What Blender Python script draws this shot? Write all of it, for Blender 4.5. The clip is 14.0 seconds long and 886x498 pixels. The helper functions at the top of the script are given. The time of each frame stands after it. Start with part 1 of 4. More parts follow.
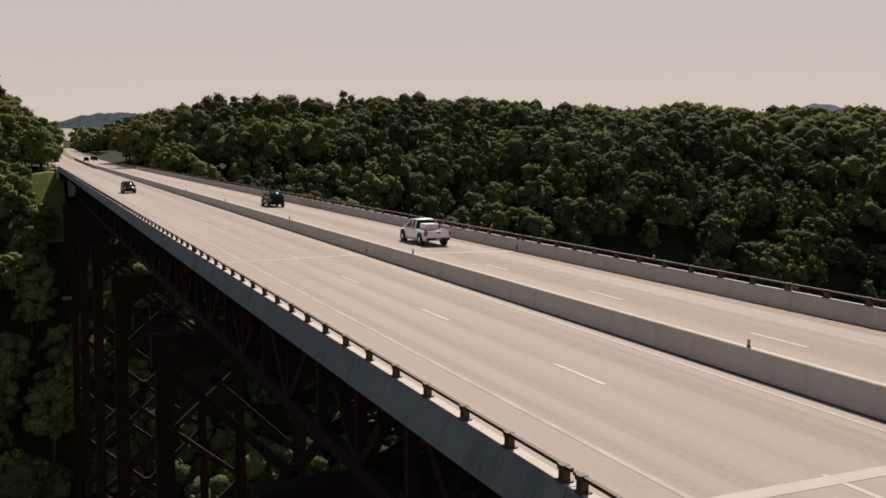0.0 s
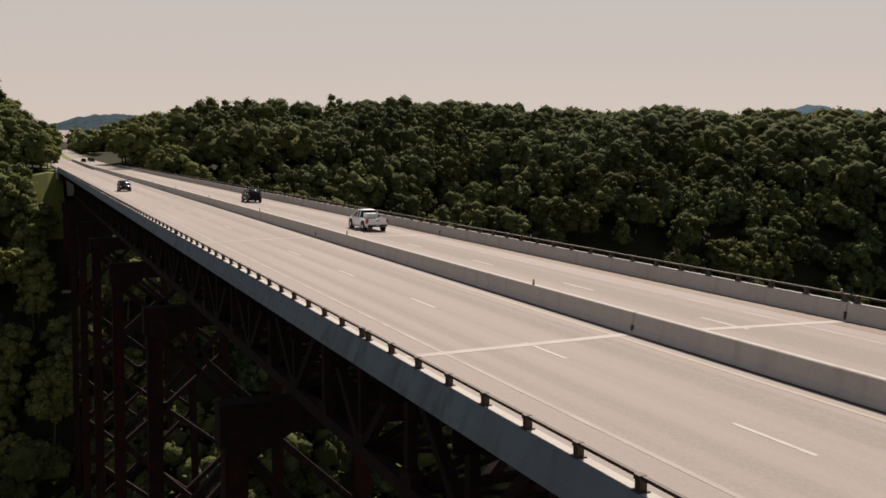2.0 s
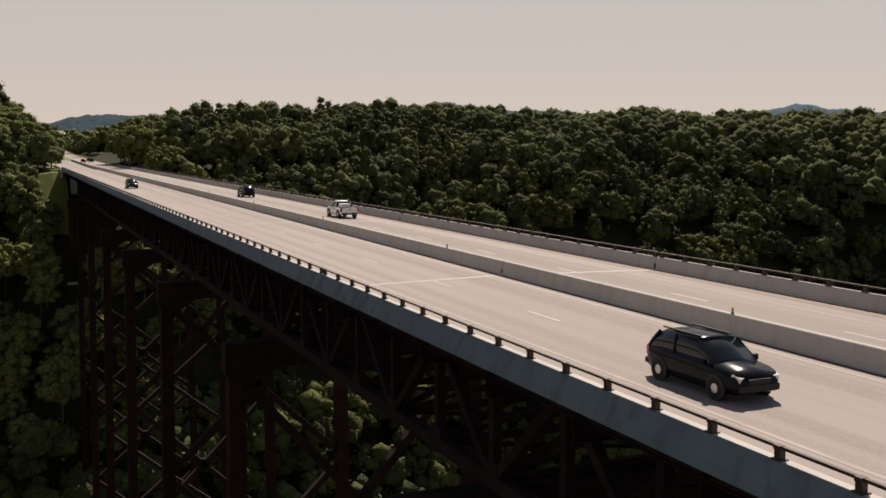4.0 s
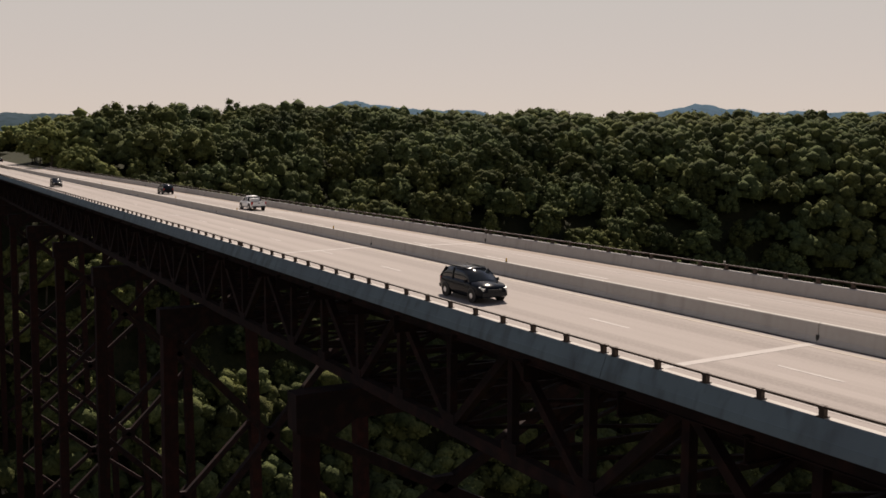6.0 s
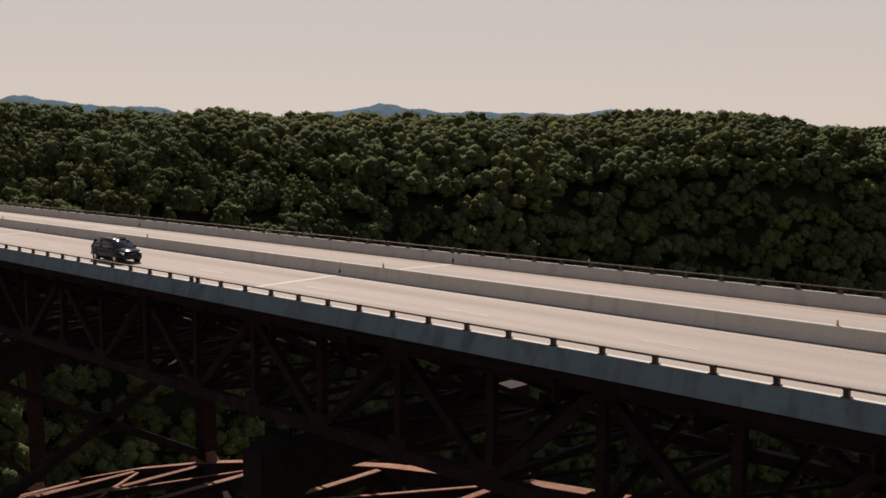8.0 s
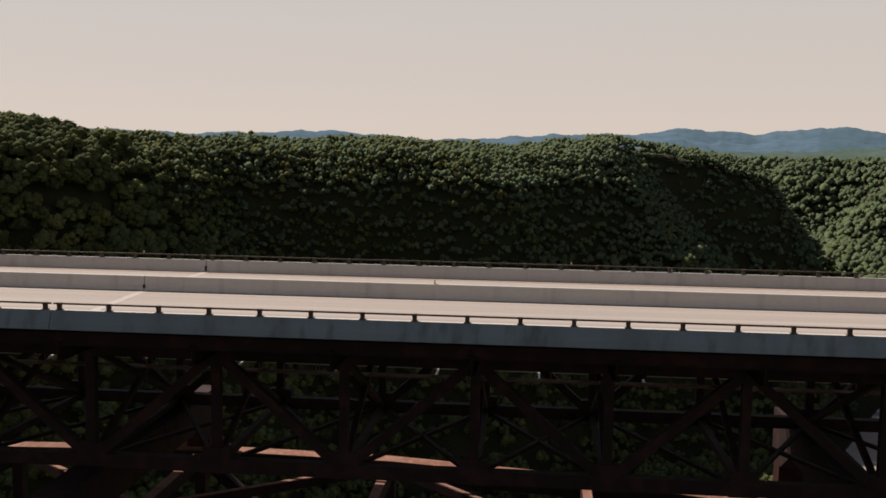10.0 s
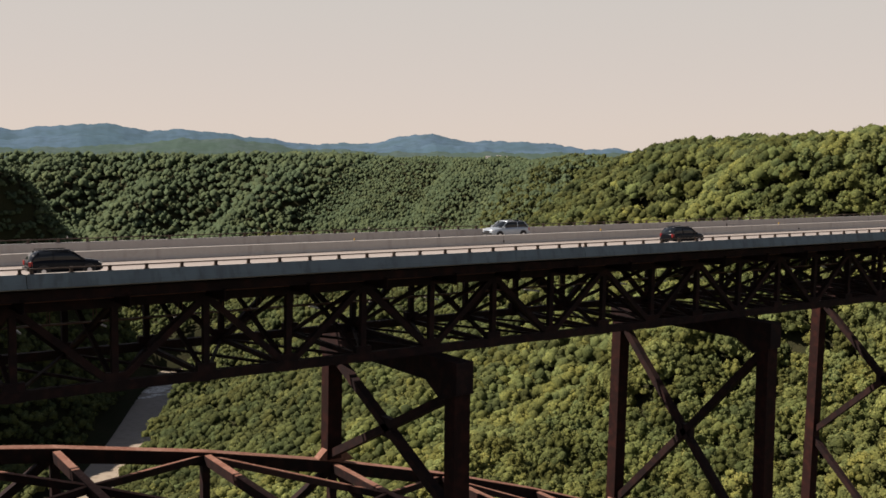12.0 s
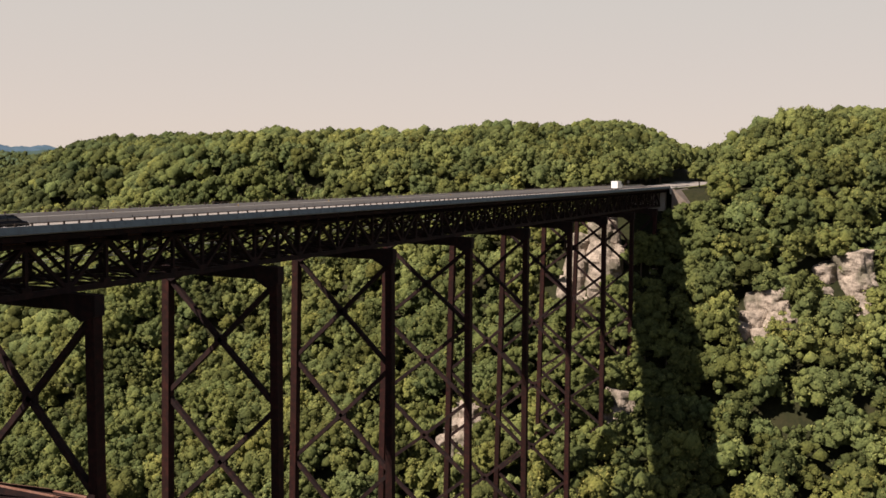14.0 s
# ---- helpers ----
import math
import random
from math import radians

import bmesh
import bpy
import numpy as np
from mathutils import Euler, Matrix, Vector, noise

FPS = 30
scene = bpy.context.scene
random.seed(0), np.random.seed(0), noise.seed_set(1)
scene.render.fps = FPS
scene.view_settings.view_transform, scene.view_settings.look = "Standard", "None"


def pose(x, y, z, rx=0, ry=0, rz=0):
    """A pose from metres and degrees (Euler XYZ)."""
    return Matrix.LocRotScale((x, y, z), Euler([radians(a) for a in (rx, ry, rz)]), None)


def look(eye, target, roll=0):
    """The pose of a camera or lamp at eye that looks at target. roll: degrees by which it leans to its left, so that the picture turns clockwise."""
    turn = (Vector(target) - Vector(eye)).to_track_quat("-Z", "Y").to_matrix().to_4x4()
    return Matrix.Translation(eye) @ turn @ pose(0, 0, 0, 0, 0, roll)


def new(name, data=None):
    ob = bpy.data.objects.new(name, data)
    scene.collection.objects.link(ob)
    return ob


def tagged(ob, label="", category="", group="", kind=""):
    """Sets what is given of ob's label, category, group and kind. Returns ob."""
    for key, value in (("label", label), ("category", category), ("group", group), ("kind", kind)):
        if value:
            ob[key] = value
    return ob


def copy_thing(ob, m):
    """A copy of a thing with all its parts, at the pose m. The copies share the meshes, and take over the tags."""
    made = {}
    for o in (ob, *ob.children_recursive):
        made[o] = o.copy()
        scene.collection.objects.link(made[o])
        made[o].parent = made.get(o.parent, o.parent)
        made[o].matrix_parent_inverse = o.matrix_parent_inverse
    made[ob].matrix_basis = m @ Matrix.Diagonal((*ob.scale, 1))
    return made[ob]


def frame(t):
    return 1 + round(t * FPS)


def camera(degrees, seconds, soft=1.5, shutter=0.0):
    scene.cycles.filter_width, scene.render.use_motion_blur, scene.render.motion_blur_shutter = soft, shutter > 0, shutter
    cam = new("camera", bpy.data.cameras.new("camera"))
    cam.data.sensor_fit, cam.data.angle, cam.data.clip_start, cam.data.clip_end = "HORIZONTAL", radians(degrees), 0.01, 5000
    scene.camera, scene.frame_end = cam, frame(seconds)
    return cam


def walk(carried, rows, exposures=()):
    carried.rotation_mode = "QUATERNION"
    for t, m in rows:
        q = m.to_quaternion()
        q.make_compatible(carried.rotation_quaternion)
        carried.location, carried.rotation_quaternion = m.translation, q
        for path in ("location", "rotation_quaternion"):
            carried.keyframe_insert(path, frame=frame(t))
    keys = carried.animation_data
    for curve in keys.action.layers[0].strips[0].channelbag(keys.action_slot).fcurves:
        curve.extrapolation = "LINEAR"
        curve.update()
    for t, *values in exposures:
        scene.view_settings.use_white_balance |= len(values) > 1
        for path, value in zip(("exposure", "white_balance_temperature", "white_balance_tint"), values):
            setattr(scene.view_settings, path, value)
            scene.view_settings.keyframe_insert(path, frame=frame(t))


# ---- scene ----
cam = camera(47.64, 14.0, soft=1.6)
walk(cam, [
    (0, pose(-121.10, -9.43, 7.25, 84.141, -0.207, 67.355)),
    (0.5, pose(-117.76, -9.46, 7.39, 84.153, -0.208, 67.247)),
    (1, pose(-113.77, -9.53, 7.39, 84.176, -0.217, 67.182)),
    (1.5, pose(-109.23, -10.00, 7.41, 84.195, -0.209, 67.174)),
    (2, pose(-104.27, -10.96, 7.49, 84.202, -0.179, 67.142)),
    (2.5, pose(-99.54, -11.83, 7.52, 84.191, -0.128, 67.129)),
    (5, pose(-73.16, -19.12, 8.21, 84.109, 0.078, 65.153)),
    (5.5, pose(-67.75, -20.92, 8.39, 84.105, -0.028, 63.477)),
    (6, pose(-62.20, -22.86, 8.52, 84.101, -0.070, 61.589)),
    (6.5, pose(-56.73, -24.87, 8.59, 84.080, -0.095, 59.225)),
    (7, pose(-51.69, -26.61, 8.62, 84.030, -0.135, 55.446)),
    (7.5, pose(-46.16, -28.91, 8.76, 84.028, -0.111, 50.221)),
    (8, pose(-40.56, -31.69, 8.89, 84.017, -0.149, 44.108)),
    (8.2, pose(-38.31, -32.85, 8.91, 84.006, -0.188, 40.719)),
    (10.3, pose(-21.54, -46.85, 8.29, 84.625, -1.036, -1.073)),
    (10.5, pose(-20.13, -48.66, 8.25, 84.680, -1.023, -5.201)),
    (11, pose(-17.19, -53.41, 8.15, 84.779, -0.944, -14.994)),
    (11.5, pose(-14.86, -58.77, 8.12, 84.860, -0.864, -24.864)),
    (12, pose(-13.92, -64.26, 8.09, 84.964, -0.838, -34.855)),
    (12.5, pose(-13.77, -70.21, 8.18, 84.991, -0.750, -44.701)),
    (13, pose(-15.42, -76.81, 8.05, 85.203, -0.765, -53.763)),
    (13.5, pose(-17.43, -82.83, 7.97, 85.301, -0.823, -60.477)),
    (14, pose(-20.54, -87.22, 8.04, 85.291, -0.771, -65.918)),
], exposures=((0.0, 0.60, 7050, 15), (8.2, 0.66, 7050, 15), (10.3, 0.74, 6950, 14), (14.0, 0.85, 6950, 14.5)))

# ---- world and sun ----
SUN_TO = Vector((-0.70, 0.47, 1.0)).normalized()
world = bpy.data.worlds.new("sky")
scene.world = world
world.use_nodes = True
wn = world.node_tree
sky = wn.nodes.new("ShaderNodeTexSky")
sky.sky_type = "NISHITA"
sky.sun_disc = False
sky.sun_elevation = math.asin(SUN_TO.z)
sky.sun_rotation = math.atan2(SUN_TO.x, SUN_TO.y)
sky.air_density, sky.dust_density, sky.ozone_density, sky.altitude = 0.6, 0.5, 0.6, 600
haze = wn.nodes.new("ShaderNodeMix")      # thick even summer haze over the clear sky
haze.data_type = "RGBA"
haze.inputs[0].default_value = 0.80
tone = wn.nodes.new("ShaderNodeMix")      # pinker near the horizon, greyer above
tone.data_type = "RGBA"
tone.inputs[6].default_value, tone.inputs[7].default_value = (5.95, 5.30, 4.82, 1), (5.42, 5.28, 4.98, 1)
wn.links.new(tone.outputs[2], haze.inputs[7])
lift = wn.nodes.new("ShaderNodeTexGradient")      # the haze thins out with height
lift.texture_mapping.mapping_x, lift.texture_mapping.mapping_z = "Z", "X"
thin = wn.nodes.new("ShaderNodeMapRange")
thin.interpolation_type = "SMOOTHSTEP"
thin.inputs[1].default_value, thin.inputs[2].default_value = 0.17, 0.50
thin.inputs[3].default_value, thin.inputs[4].default_value = 0.92, 0.12
rise = wn.nodes.new("ShaderNodeMapRange")
rise.inputs[1].default_value, rise.inputs[2].default_value = 0.03, 0.16
wn.links.new(lift.outputs[1], rise.inputs[0])
wn.links.new(rise.outputs[0], tone.inputs[0])
wn.links.new(lift.outputs[1], thin.inputs[0])
wn.links.new(thin.outputs[0], haze.inputs[0])
wn.links.new(sky.outputs[0], haze.inputs[6])
wn.links.new(haze.outputs[2], wn.nodes["Background"].inputs[0])
wn.nodes["Background"].inputs[1].default_value = 0.066
sun = new("sun", bpy.data.lights.new("sun", "SUN"))
sun.data.energy, sun.data.angle, sun.data.color = 4.7, radians(0.5), (1.0, 0.93, 0.84)
sun.matrix_world = look(SUN_TO * 600, (0, 0, 0))


# ---- materials ----
def material(name, colour, rough=0.8, metal=0.0, spots=(), bump=(), per_piece=0.0, spec=0.3):
    """spots: (scale, low, high, colour, amount[, stretch]) noise layers; bump: (scale, strength, distance)."""
    m = bpy.data.materials.new(name)
    m.use_nodes = True
    nt = m.node_tree
    b = nt.nodes["Principled BSDF"]
    b.inputs["Roughness"].default_value, b.inputs["Metallic"].default_value = rough, metal
    b.inputs["Specular IOR Level"].default_value = spec
    geo = nt.nodes.new("ShaderNodeNewGeometry")
    last = nt.nodes.new("ShaderNodeRGB")
    last.outputs[0].default_value = (*colour, 1)
    last = last.outputs[0]
    for scale, low, high, col, amount, *stretch in spots:
        mp = nt.nodes.new("ShaderNodeMapping")
        mp.inputs["Scale"].default_value = stretch[0] if stretch else (1, 1, 1)
        nt.links.new(geo.outputs["Position"], mp.inputs[0])
        n = nt.nodes.new("ShaderNodeTexNoise")
        n.inputs["Scale"].default_value, n.inputs["Detail"].default_value = scale, 4
        nt.links.new(mp.outputs[0], n.inputs["Vector"])
        r = nt.nodes.new("ShaderNodeMapRange")
        r.inputs[1].default_value, r.inputs[2].default_value, r.inputs[4].default_value = low, high, amount
        nt.links.new(n.outputs[0], r.inputs[0])
        mix = nt.nodes.new("ShaderNodeMix")
        mix.data_type = "RGBA"
        nt.links.new(r.outputs[0], mix.inputs[0])
        nt.links.new(last, mix.inputs[6])
        mix.inputs[7].default_value = (*col, 1)
        last = mix.outputs[2]
    if per_piece:
        info = nt.nodes.new("ShaderNodeObjectInfo")
        r = nt.nodes.new("ShaderNodeMapRange")
        r.inputs[3].default_value, r.inputs[4].default_value = 1 - per_piece, 1 + per_piece
        nt.links.new(info.outputs["Random"], r.inputs[0])
        hs = nt.nodes.new("ShaderNodeHueSaturation")
        nt.links.new(r.outputs[0], hs.inputs["Value"])
        nt.links.new(last, hs.inputs["Color"])
        last = hs.outputs[0]
    nt.links.new(last, b.inputs["Base Color"])
    for scale, strength, distance in bump:
        n = nt.nodes.new("ShaderNodeTexNoise")
        n.inputs["Scale"].default_value, n.inputs["Detail"].default_value = scale, 5
        nt.links.new(geo.outputs["Position"], n.inputs["Vector"])
        bp = nt.nodes.new("ShaderNodeBump")
        bp.inputs["Strength"].default_value, bp.inputs["Distance"].default_value = strength, distance
        nt.links.new(n.outputs[0], bp.inputs["Height"])
        nt.links.new(bp.outputs[0], b.inputs["Normal"])
    return m


def by_tree(m, spread=0.42):
    """Kinds of tree: each tree of a stand has its own tone and hue, kept with its mesh."""
    nt = m.node_tree
    b = nt.nodes["Principled BSDF"]
    src = b.inputs["Base Color"].links[0].from_socket
    hs = nt.nodes.new("ShaderNodeHueSaturation")
    for attribute, socket, low, high in (("tone", "Value", 1 - spread, 1 + spread), ("tint", "Hue", 0.484, 0.520), ("tint", "Saturation", 1.12, 1.0)):
        a = nt.nodes.new("ShaderNodeAttribute")
        a.attribute_name = attribute
        r = nt.nodes.new("ShaderNodeMapRange")
        r.inputs[1].default_value, r.inputs[2].default_value = -1, 1
        r.inputs[3].default_value, r.inputs[4].default_value = low, high
        nt.links.new(a.outputs["Fac"], r.inputs[0])
        nt.links.new(r.outputs[0], hs.inputs[socket])
    nt.links.new(src, hs.inputs["Color"])
    nt.links.new(hs.outputs[0], b.inputs["Base Color"])


def shade_softened(m, amount):
    """Softens crown shade: the shading normal leans from the crown's skin towards the sky."""
    nt = m.node_tree
    geo = nt.nodes.new("ShaderNodeNewGeometry")
    lean = nt.nodes.new("ShaderNodeMix")
    lean.data_type = "VECTOR"
    lean.inputs[0].default_value = amount
    lean.inputs[5].default_value = (0, 0, 1)
    unit = nt.nodes.new("ShaderNodeVectorMath")
    unit.operation = "NORMALIZE"
    nt.links.new(geo.outputs["Normal"], lean.inputs[4])
    nt.links.new(lean.outputs[1], unit.inputs[0])
    target = nt.nodes["Principled BSDF"].inputs["Normal"]
    if target.links:
        target = target.links[0].from_node.inputs["Normal"]
    nt.links.new(unit.outputs[0], target)


def foliage(name, base, warm, dark, sheen=0.02, spread=0.42):
    """Leaves: colour varies leaf clump by leaf clump, tree by tree and stand by stand; thin, so some light comes through."""
    m = material(name, base, 0.85, 0.0, spec=0.06,
                 spots=((0.012, 0.40, 0.62, warm, 0.6), (0.09, 0.42, 0.62, dark, 0.6), (0.07, 0.5, 0.64, warm, 0.6)))
    nt = m.node_tree
    b = nt.nodes["Principled BSDF"]
    geo = nt.nodes.new("ShaderNodeNewGeometry")
    r = nt.nodes.new("ShaderNodeMapRange")
    r.inputs[3].default_value, r.inputs[4].default_value = 0.90, 1.12
    nt.links.new(geo.outputs["Random Per Island"], r.inputs[0])
    hs = nt.nodes.new("ShaderNodeHueSaturation")
    src = b.inputs["Base Color"].links[0].from_socket
    nt.links.new(r.outputs[0], hs.inputs["Value"])
    nt.links.new(src, hs.inputs["Color"])
    nt.links.new(hs.outputs[0], b.inputs["Base Color"])
    by_tree(m, spread)
    tr = nt.nodes.new("ShaderNodeBsdfTranslucent")
    nt.links.new(b.inputs["Base Color"].links[0].from_socket, tr.inputs[0])
    mx = nt.nodes.new("ShaderNodeMixShader")
    mx.inputs[0].default_value = sheen
    nt.links.new(b.outputs[0], mx.inputs[1])
    nt.links.new(tr.outputs[0], mx.inputs[2])
    nt.links.new(mx.outputs[0], nt.nodes["Material Output"].inputs[0])
    return m


CONCRETE_ROAD = material("road_concrete", (0.2622, 0.2318, 0.2134), 0.82, spots=(
    (0.5, 0.46, 0.56, (0.1725, 0.1507, 0.1368), 0.75, (0.004, 0.8, 0.0)), (0.35, 0.47, 0.58, (0.3047, 0.2714, 0.2507), 0.6, (0.012, 1.9, 1)), (1.2, 0.4, 0.7, (0.2116, 0.1868, 0.1711), 0.35, (0.03, 1.6, 1)),
    (0.02, 0.4, 0.65, (0.2208, 0.196, 0.1803), 0.5), (9, 0.4, 0.7, (0.3036, 0.2714, 0.2502), 0.35)), bump=((14, 0.15, 0.01),), spec=0.10)
CONCRETE = material("barrier_concrete", (0.378, 0.352, 0.322), 0.9, spots=(
    (0.5, 0.45, 0.7, (0.320, 0.298, 0.274), 0.5, (1, 1, 0.3)), (3, 0.4, 0.7, (0.406, 0.390, 0.364), 0.5), (0.8, 0.55, 0.7, (0.197, 0.179, 0.155), 0.3, (1.5, 1.5, 0.1))), bump=((8, 0.2, 0.02),))
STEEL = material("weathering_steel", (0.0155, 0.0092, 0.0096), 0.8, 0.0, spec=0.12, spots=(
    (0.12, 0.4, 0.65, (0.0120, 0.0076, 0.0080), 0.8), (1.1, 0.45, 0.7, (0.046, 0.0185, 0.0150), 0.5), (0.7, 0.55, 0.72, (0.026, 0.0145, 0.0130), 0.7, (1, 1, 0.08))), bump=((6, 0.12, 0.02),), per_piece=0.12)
# Outer concrete face: blue skylit shade put into its colour, plus drip stains
FASCIA = material("shade_blue_fascia", (0.137, 0.175, 0.188), 0.85, spots=((0.5, 0.45, 0.7, (0.086, 0.104, 0.114), 0.7, (1, 1, 0.15)), (1.1, 0.5, 0.68, (0.064, 0.072, 0.072), 0.6, (1.5, 1.5, 0.08)), (0.06, 0.45, 0.6, (0.124, 0.150, 0.164), 0.5)), bump=((8, 0.2, 0.02),))
# Lighter, redder copy of the steel: sun on the columns is painted in
SUNLIT_COLUMN_STEEL = material("sunlit_column_steel", (0.020, 0.0080, 0.0072), 0.8, 0.0, spec=0.12, spots=((0.12, 0.4, 0.65, (0.013, 0.0060, 0.0054), 0.8), (1.1, 0.45, 0.7, (0.052, 0.0150, 0.0112), 0.5), (0.7, 0.55, 0.72, (0.016, 0.007, 0.006), 0.7, (1, 1, 0.08))), bump=((6, 0.12, 0.02),), per_piece=0.2)
# Rust lightened to the orange of sunlit steel: sunlight put into the colour
SUNLIT_RUST = material("sunlit_orange_rust", (0.174, 0.091, 0.068), 0.85, spec=0.1, spots=((0.5, 0.42, 0.66, (0.13, 0.056, 0.038), 0.8), (2.5, 0.5, 0.7, (0.30, 0.17, 0.13), 0.5)), per_piece=0.15)
RUST = material("rusty_catwalk", (0.115, 0.055, 0.036), 0.7, spots=((1.5, 0.45, 0.65, (0.06, 0.03, 0.02), 0.7),))
RAIL = material("brown_rail", (0.055, 0.036, 0.026), 0.6, 0.1, spots=((2.5, 0.45, 0.7, (0.06, 0.04, 0.03), 0.6),), per_piece=0.1)
FADED_LINE = material("worn_white_paint", (0.318, 0.288, 0.266), 0.8, spec=0.15, spots=((0.6, 0.36, 0.6, (0.262, 0.234, 0.215), 0.8),))
WHITE_LINE = material("white_paint", (0.306, 0.279, 0.257), 0.65, spots=((2.2, 0.42, 0.6, (0.265, 0.238, 0.220), 0.8),))
YELLOW_LINE = material("yellow_paint", (0.272, 0.232, 0.185), 0.7, spots=((1.6, 0.42, 0.62, (0.258, 0.228, 0.205), 0.8),))
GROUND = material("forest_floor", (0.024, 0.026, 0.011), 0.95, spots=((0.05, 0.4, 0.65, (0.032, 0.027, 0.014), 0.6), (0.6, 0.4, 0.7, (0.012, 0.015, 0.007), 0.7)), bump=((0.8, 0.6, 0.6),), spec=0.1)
LEAF = foliage("oak_leaves", (0.120, 0.128, 0.048), (0.194, 0.186, 0.066), (0.062, 0.075, 0.035))
# Distance haze put into the leaf colour: bluer, duller, less contrast
HAZE_LEAF = foliage("hazy_ridge_leaves", (0.062, 0.082, 0.045), (0.081, 0.096, 0.048), (0.051, 0.069, 0.042), 0.28, 0.20)
# Darker copy of the leaves: the gorge's shade is put into the colour
SHADED_LEAF = foliage("shaded_gorge_leaves", (0.081, 0.092, 0.037), (0.125, 0.126, 0.047), (0.049, 0.061, 0.030))
SHADED_CORE = material("shaded_gorge_crown", (0.060, 0.070, 0.028), 0.95, spots=((0.012, 0.40, 0.62, (0.094, 0.095, 0.036), 0.6), (0.09, 0.42, 0.62, (0.037, 0.047, 0.022), 0.6), (0.8, 0.48, 0.62, (0.028, 0.034, 0.015), 0.7)), bump=((1.3, 0.9, 0.8),), spec=0.05)
# Same haze colour for the inner masses of the ridge crowns
HAZE_CORE = material("hazy_ridge_crown", (0.062, 0.082, 0.045), 0.95, spots=((0.012, 0.40, 0.62, (0.080, 0.095, 0.048), 0.6), (0.09, 0.42, 0.62, (0.051, 0.069, 0.042), 0.6), (0.6, 0.48, 0.62, (0.046, 0.060, 0.035), 0.6)), bump=((1.0, 0.25, 0.6),), spec=0.05)
# Inner masses darker than the leaves: shade between leaves is painted in
CORE = material("crown_inner_shade", (0.093, 0.105, 0.038), 0.95, spots=((0.012, 0.40, 0.62, (0.157, 0.157, 0.054), 0.6), (0.09, 0.42, 0.62, (0.049, 0.063, 0.029), 0.6), (0.9, 0.48, 0.62, (0.038, 0.047, 0.019), 0.7)), bump=((1.3, 0.9, 0.8),), spec=0.05)
for m, spread in ((SHADED_CORE, 0.38), (HAZE_CORE, 0.20), (CORE, 0.42)):
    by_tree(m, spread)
for m in (HAZE_LEAF, HAZE_CORE):
    shade_softened(m, 0.32)
BARK = material("bark", (0.10, 0.08, 0.06), 0.95, spots=((2, 0.4, 0.7, (0.05, 0.04, 0.03), 0.8, (1, 1, 0.2)),), bump=((6, 0.5, 0.05),))
WATER = material("river_water", (0.25, 0.208, 0.160), 0.5, spots=((0.02, 0.45, 0.6, (0.29, 0.245, 0.195), 0.7), (0.15, 0.5, 0.65, (0.19, 0.155, 0.115), 0.6)), bump=((0.4, 0.3, 0.3),), spec=0.2)
FOAM = material("white_water", (0.75, 0.73, 0.68), 0.8, spots=((0.3, 0.4, 0.6, (0.3, 0.27, 0.2), 0.8),))
ROCK = material("sandstone", (0.345, 0.282, 0.232), 0.95, spots=((0.25, 0.4, 0.65, (0.2, 0.164, 0.132), 0.8, (1, 1, 3)), (0.12, 0.52, 0.62, (0.08, 0.076, 0.048), 0.7), (1.5, 0.5, 0.7, (0.104, 0.084, 0.068), 0.7, (1, 1, 0.5))), bump=((0.9, 0.8, 0.6),))
# Air haze of the distance is painted into these three wood colours
MOUNTAIN = material("haze_blue_woods", (0.068, 0.108, 0.152), 1.0, spots=((0.004, 0.4, 0.6, (0.056, 0.096, 0.12), 0.7), (0.02, 0.45, 0.6, (0.052, 0.084, 0.104), 0.6)), spec=0.0)
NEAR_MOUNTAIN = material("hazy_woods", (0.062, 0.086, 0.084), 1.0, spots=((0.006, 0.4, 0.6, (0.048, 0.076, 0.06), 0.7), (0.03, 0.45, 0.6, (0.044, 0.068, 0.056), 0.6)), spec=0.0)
HAZE_HILL = material("haze_blue_hill_woods", (0.046, 0.066, 0.082), 1.0, spots=((0.008, 0.4, 0.6, (0.034, 0.052, 0.060), 0.7), (0.04, 0.45, 0.6, (0.030, 0.046, 0.050), 0.7)), spec=0.0)
GRASS = material("verge_grass", (0.105, 0.128, 0.022), 0.95, spots=((0.4, 0.4, 0.65, (0.136, 0.12, 0.04), 0.7),), bump=((3, 0.5, 0.1),))


# ---- builders ----
def mesh_of(name, verts, faces, mat):
    me = bpy.data.meshes.new(name)
    me.from_pydata(verts, [], faces)
    me.materials.append(mat)
    me.update()
    return me


def beam(p, q, w, h, up=(0, 0, 1)):
    """Vertices and faces of a square bar from p to q: w across, h along up."""
    p, q = Vector(p), Vector(q)
    d = (q - p).normalized()
    s = d.cross(Vector(up))
    s = s.normalized() if s.length > 1e-4 else Vector((1, 0, 0))
    u = s.cross(d).normalized()
    v = [tuple(e + s * a * w / 2 + u * b * h / 2) for e in (p, q) for a, b in ((-1, -1), (1, -1), (1, 1), (-1, 1))]
    return v, [(3, 2, 1, 0), (4, 5, 6, 7), (0, 1, 5, 4), (1, 2, 6, 5), (2, 3, 7, 6), (3, 0, 4, 7)]


def joined(pieces):
    vs, fs = [], []
    for v, f in pieces:
        fs += [tuple(i + len(vs) for i in face) for face in f]
        vs += v
    return vs, fs


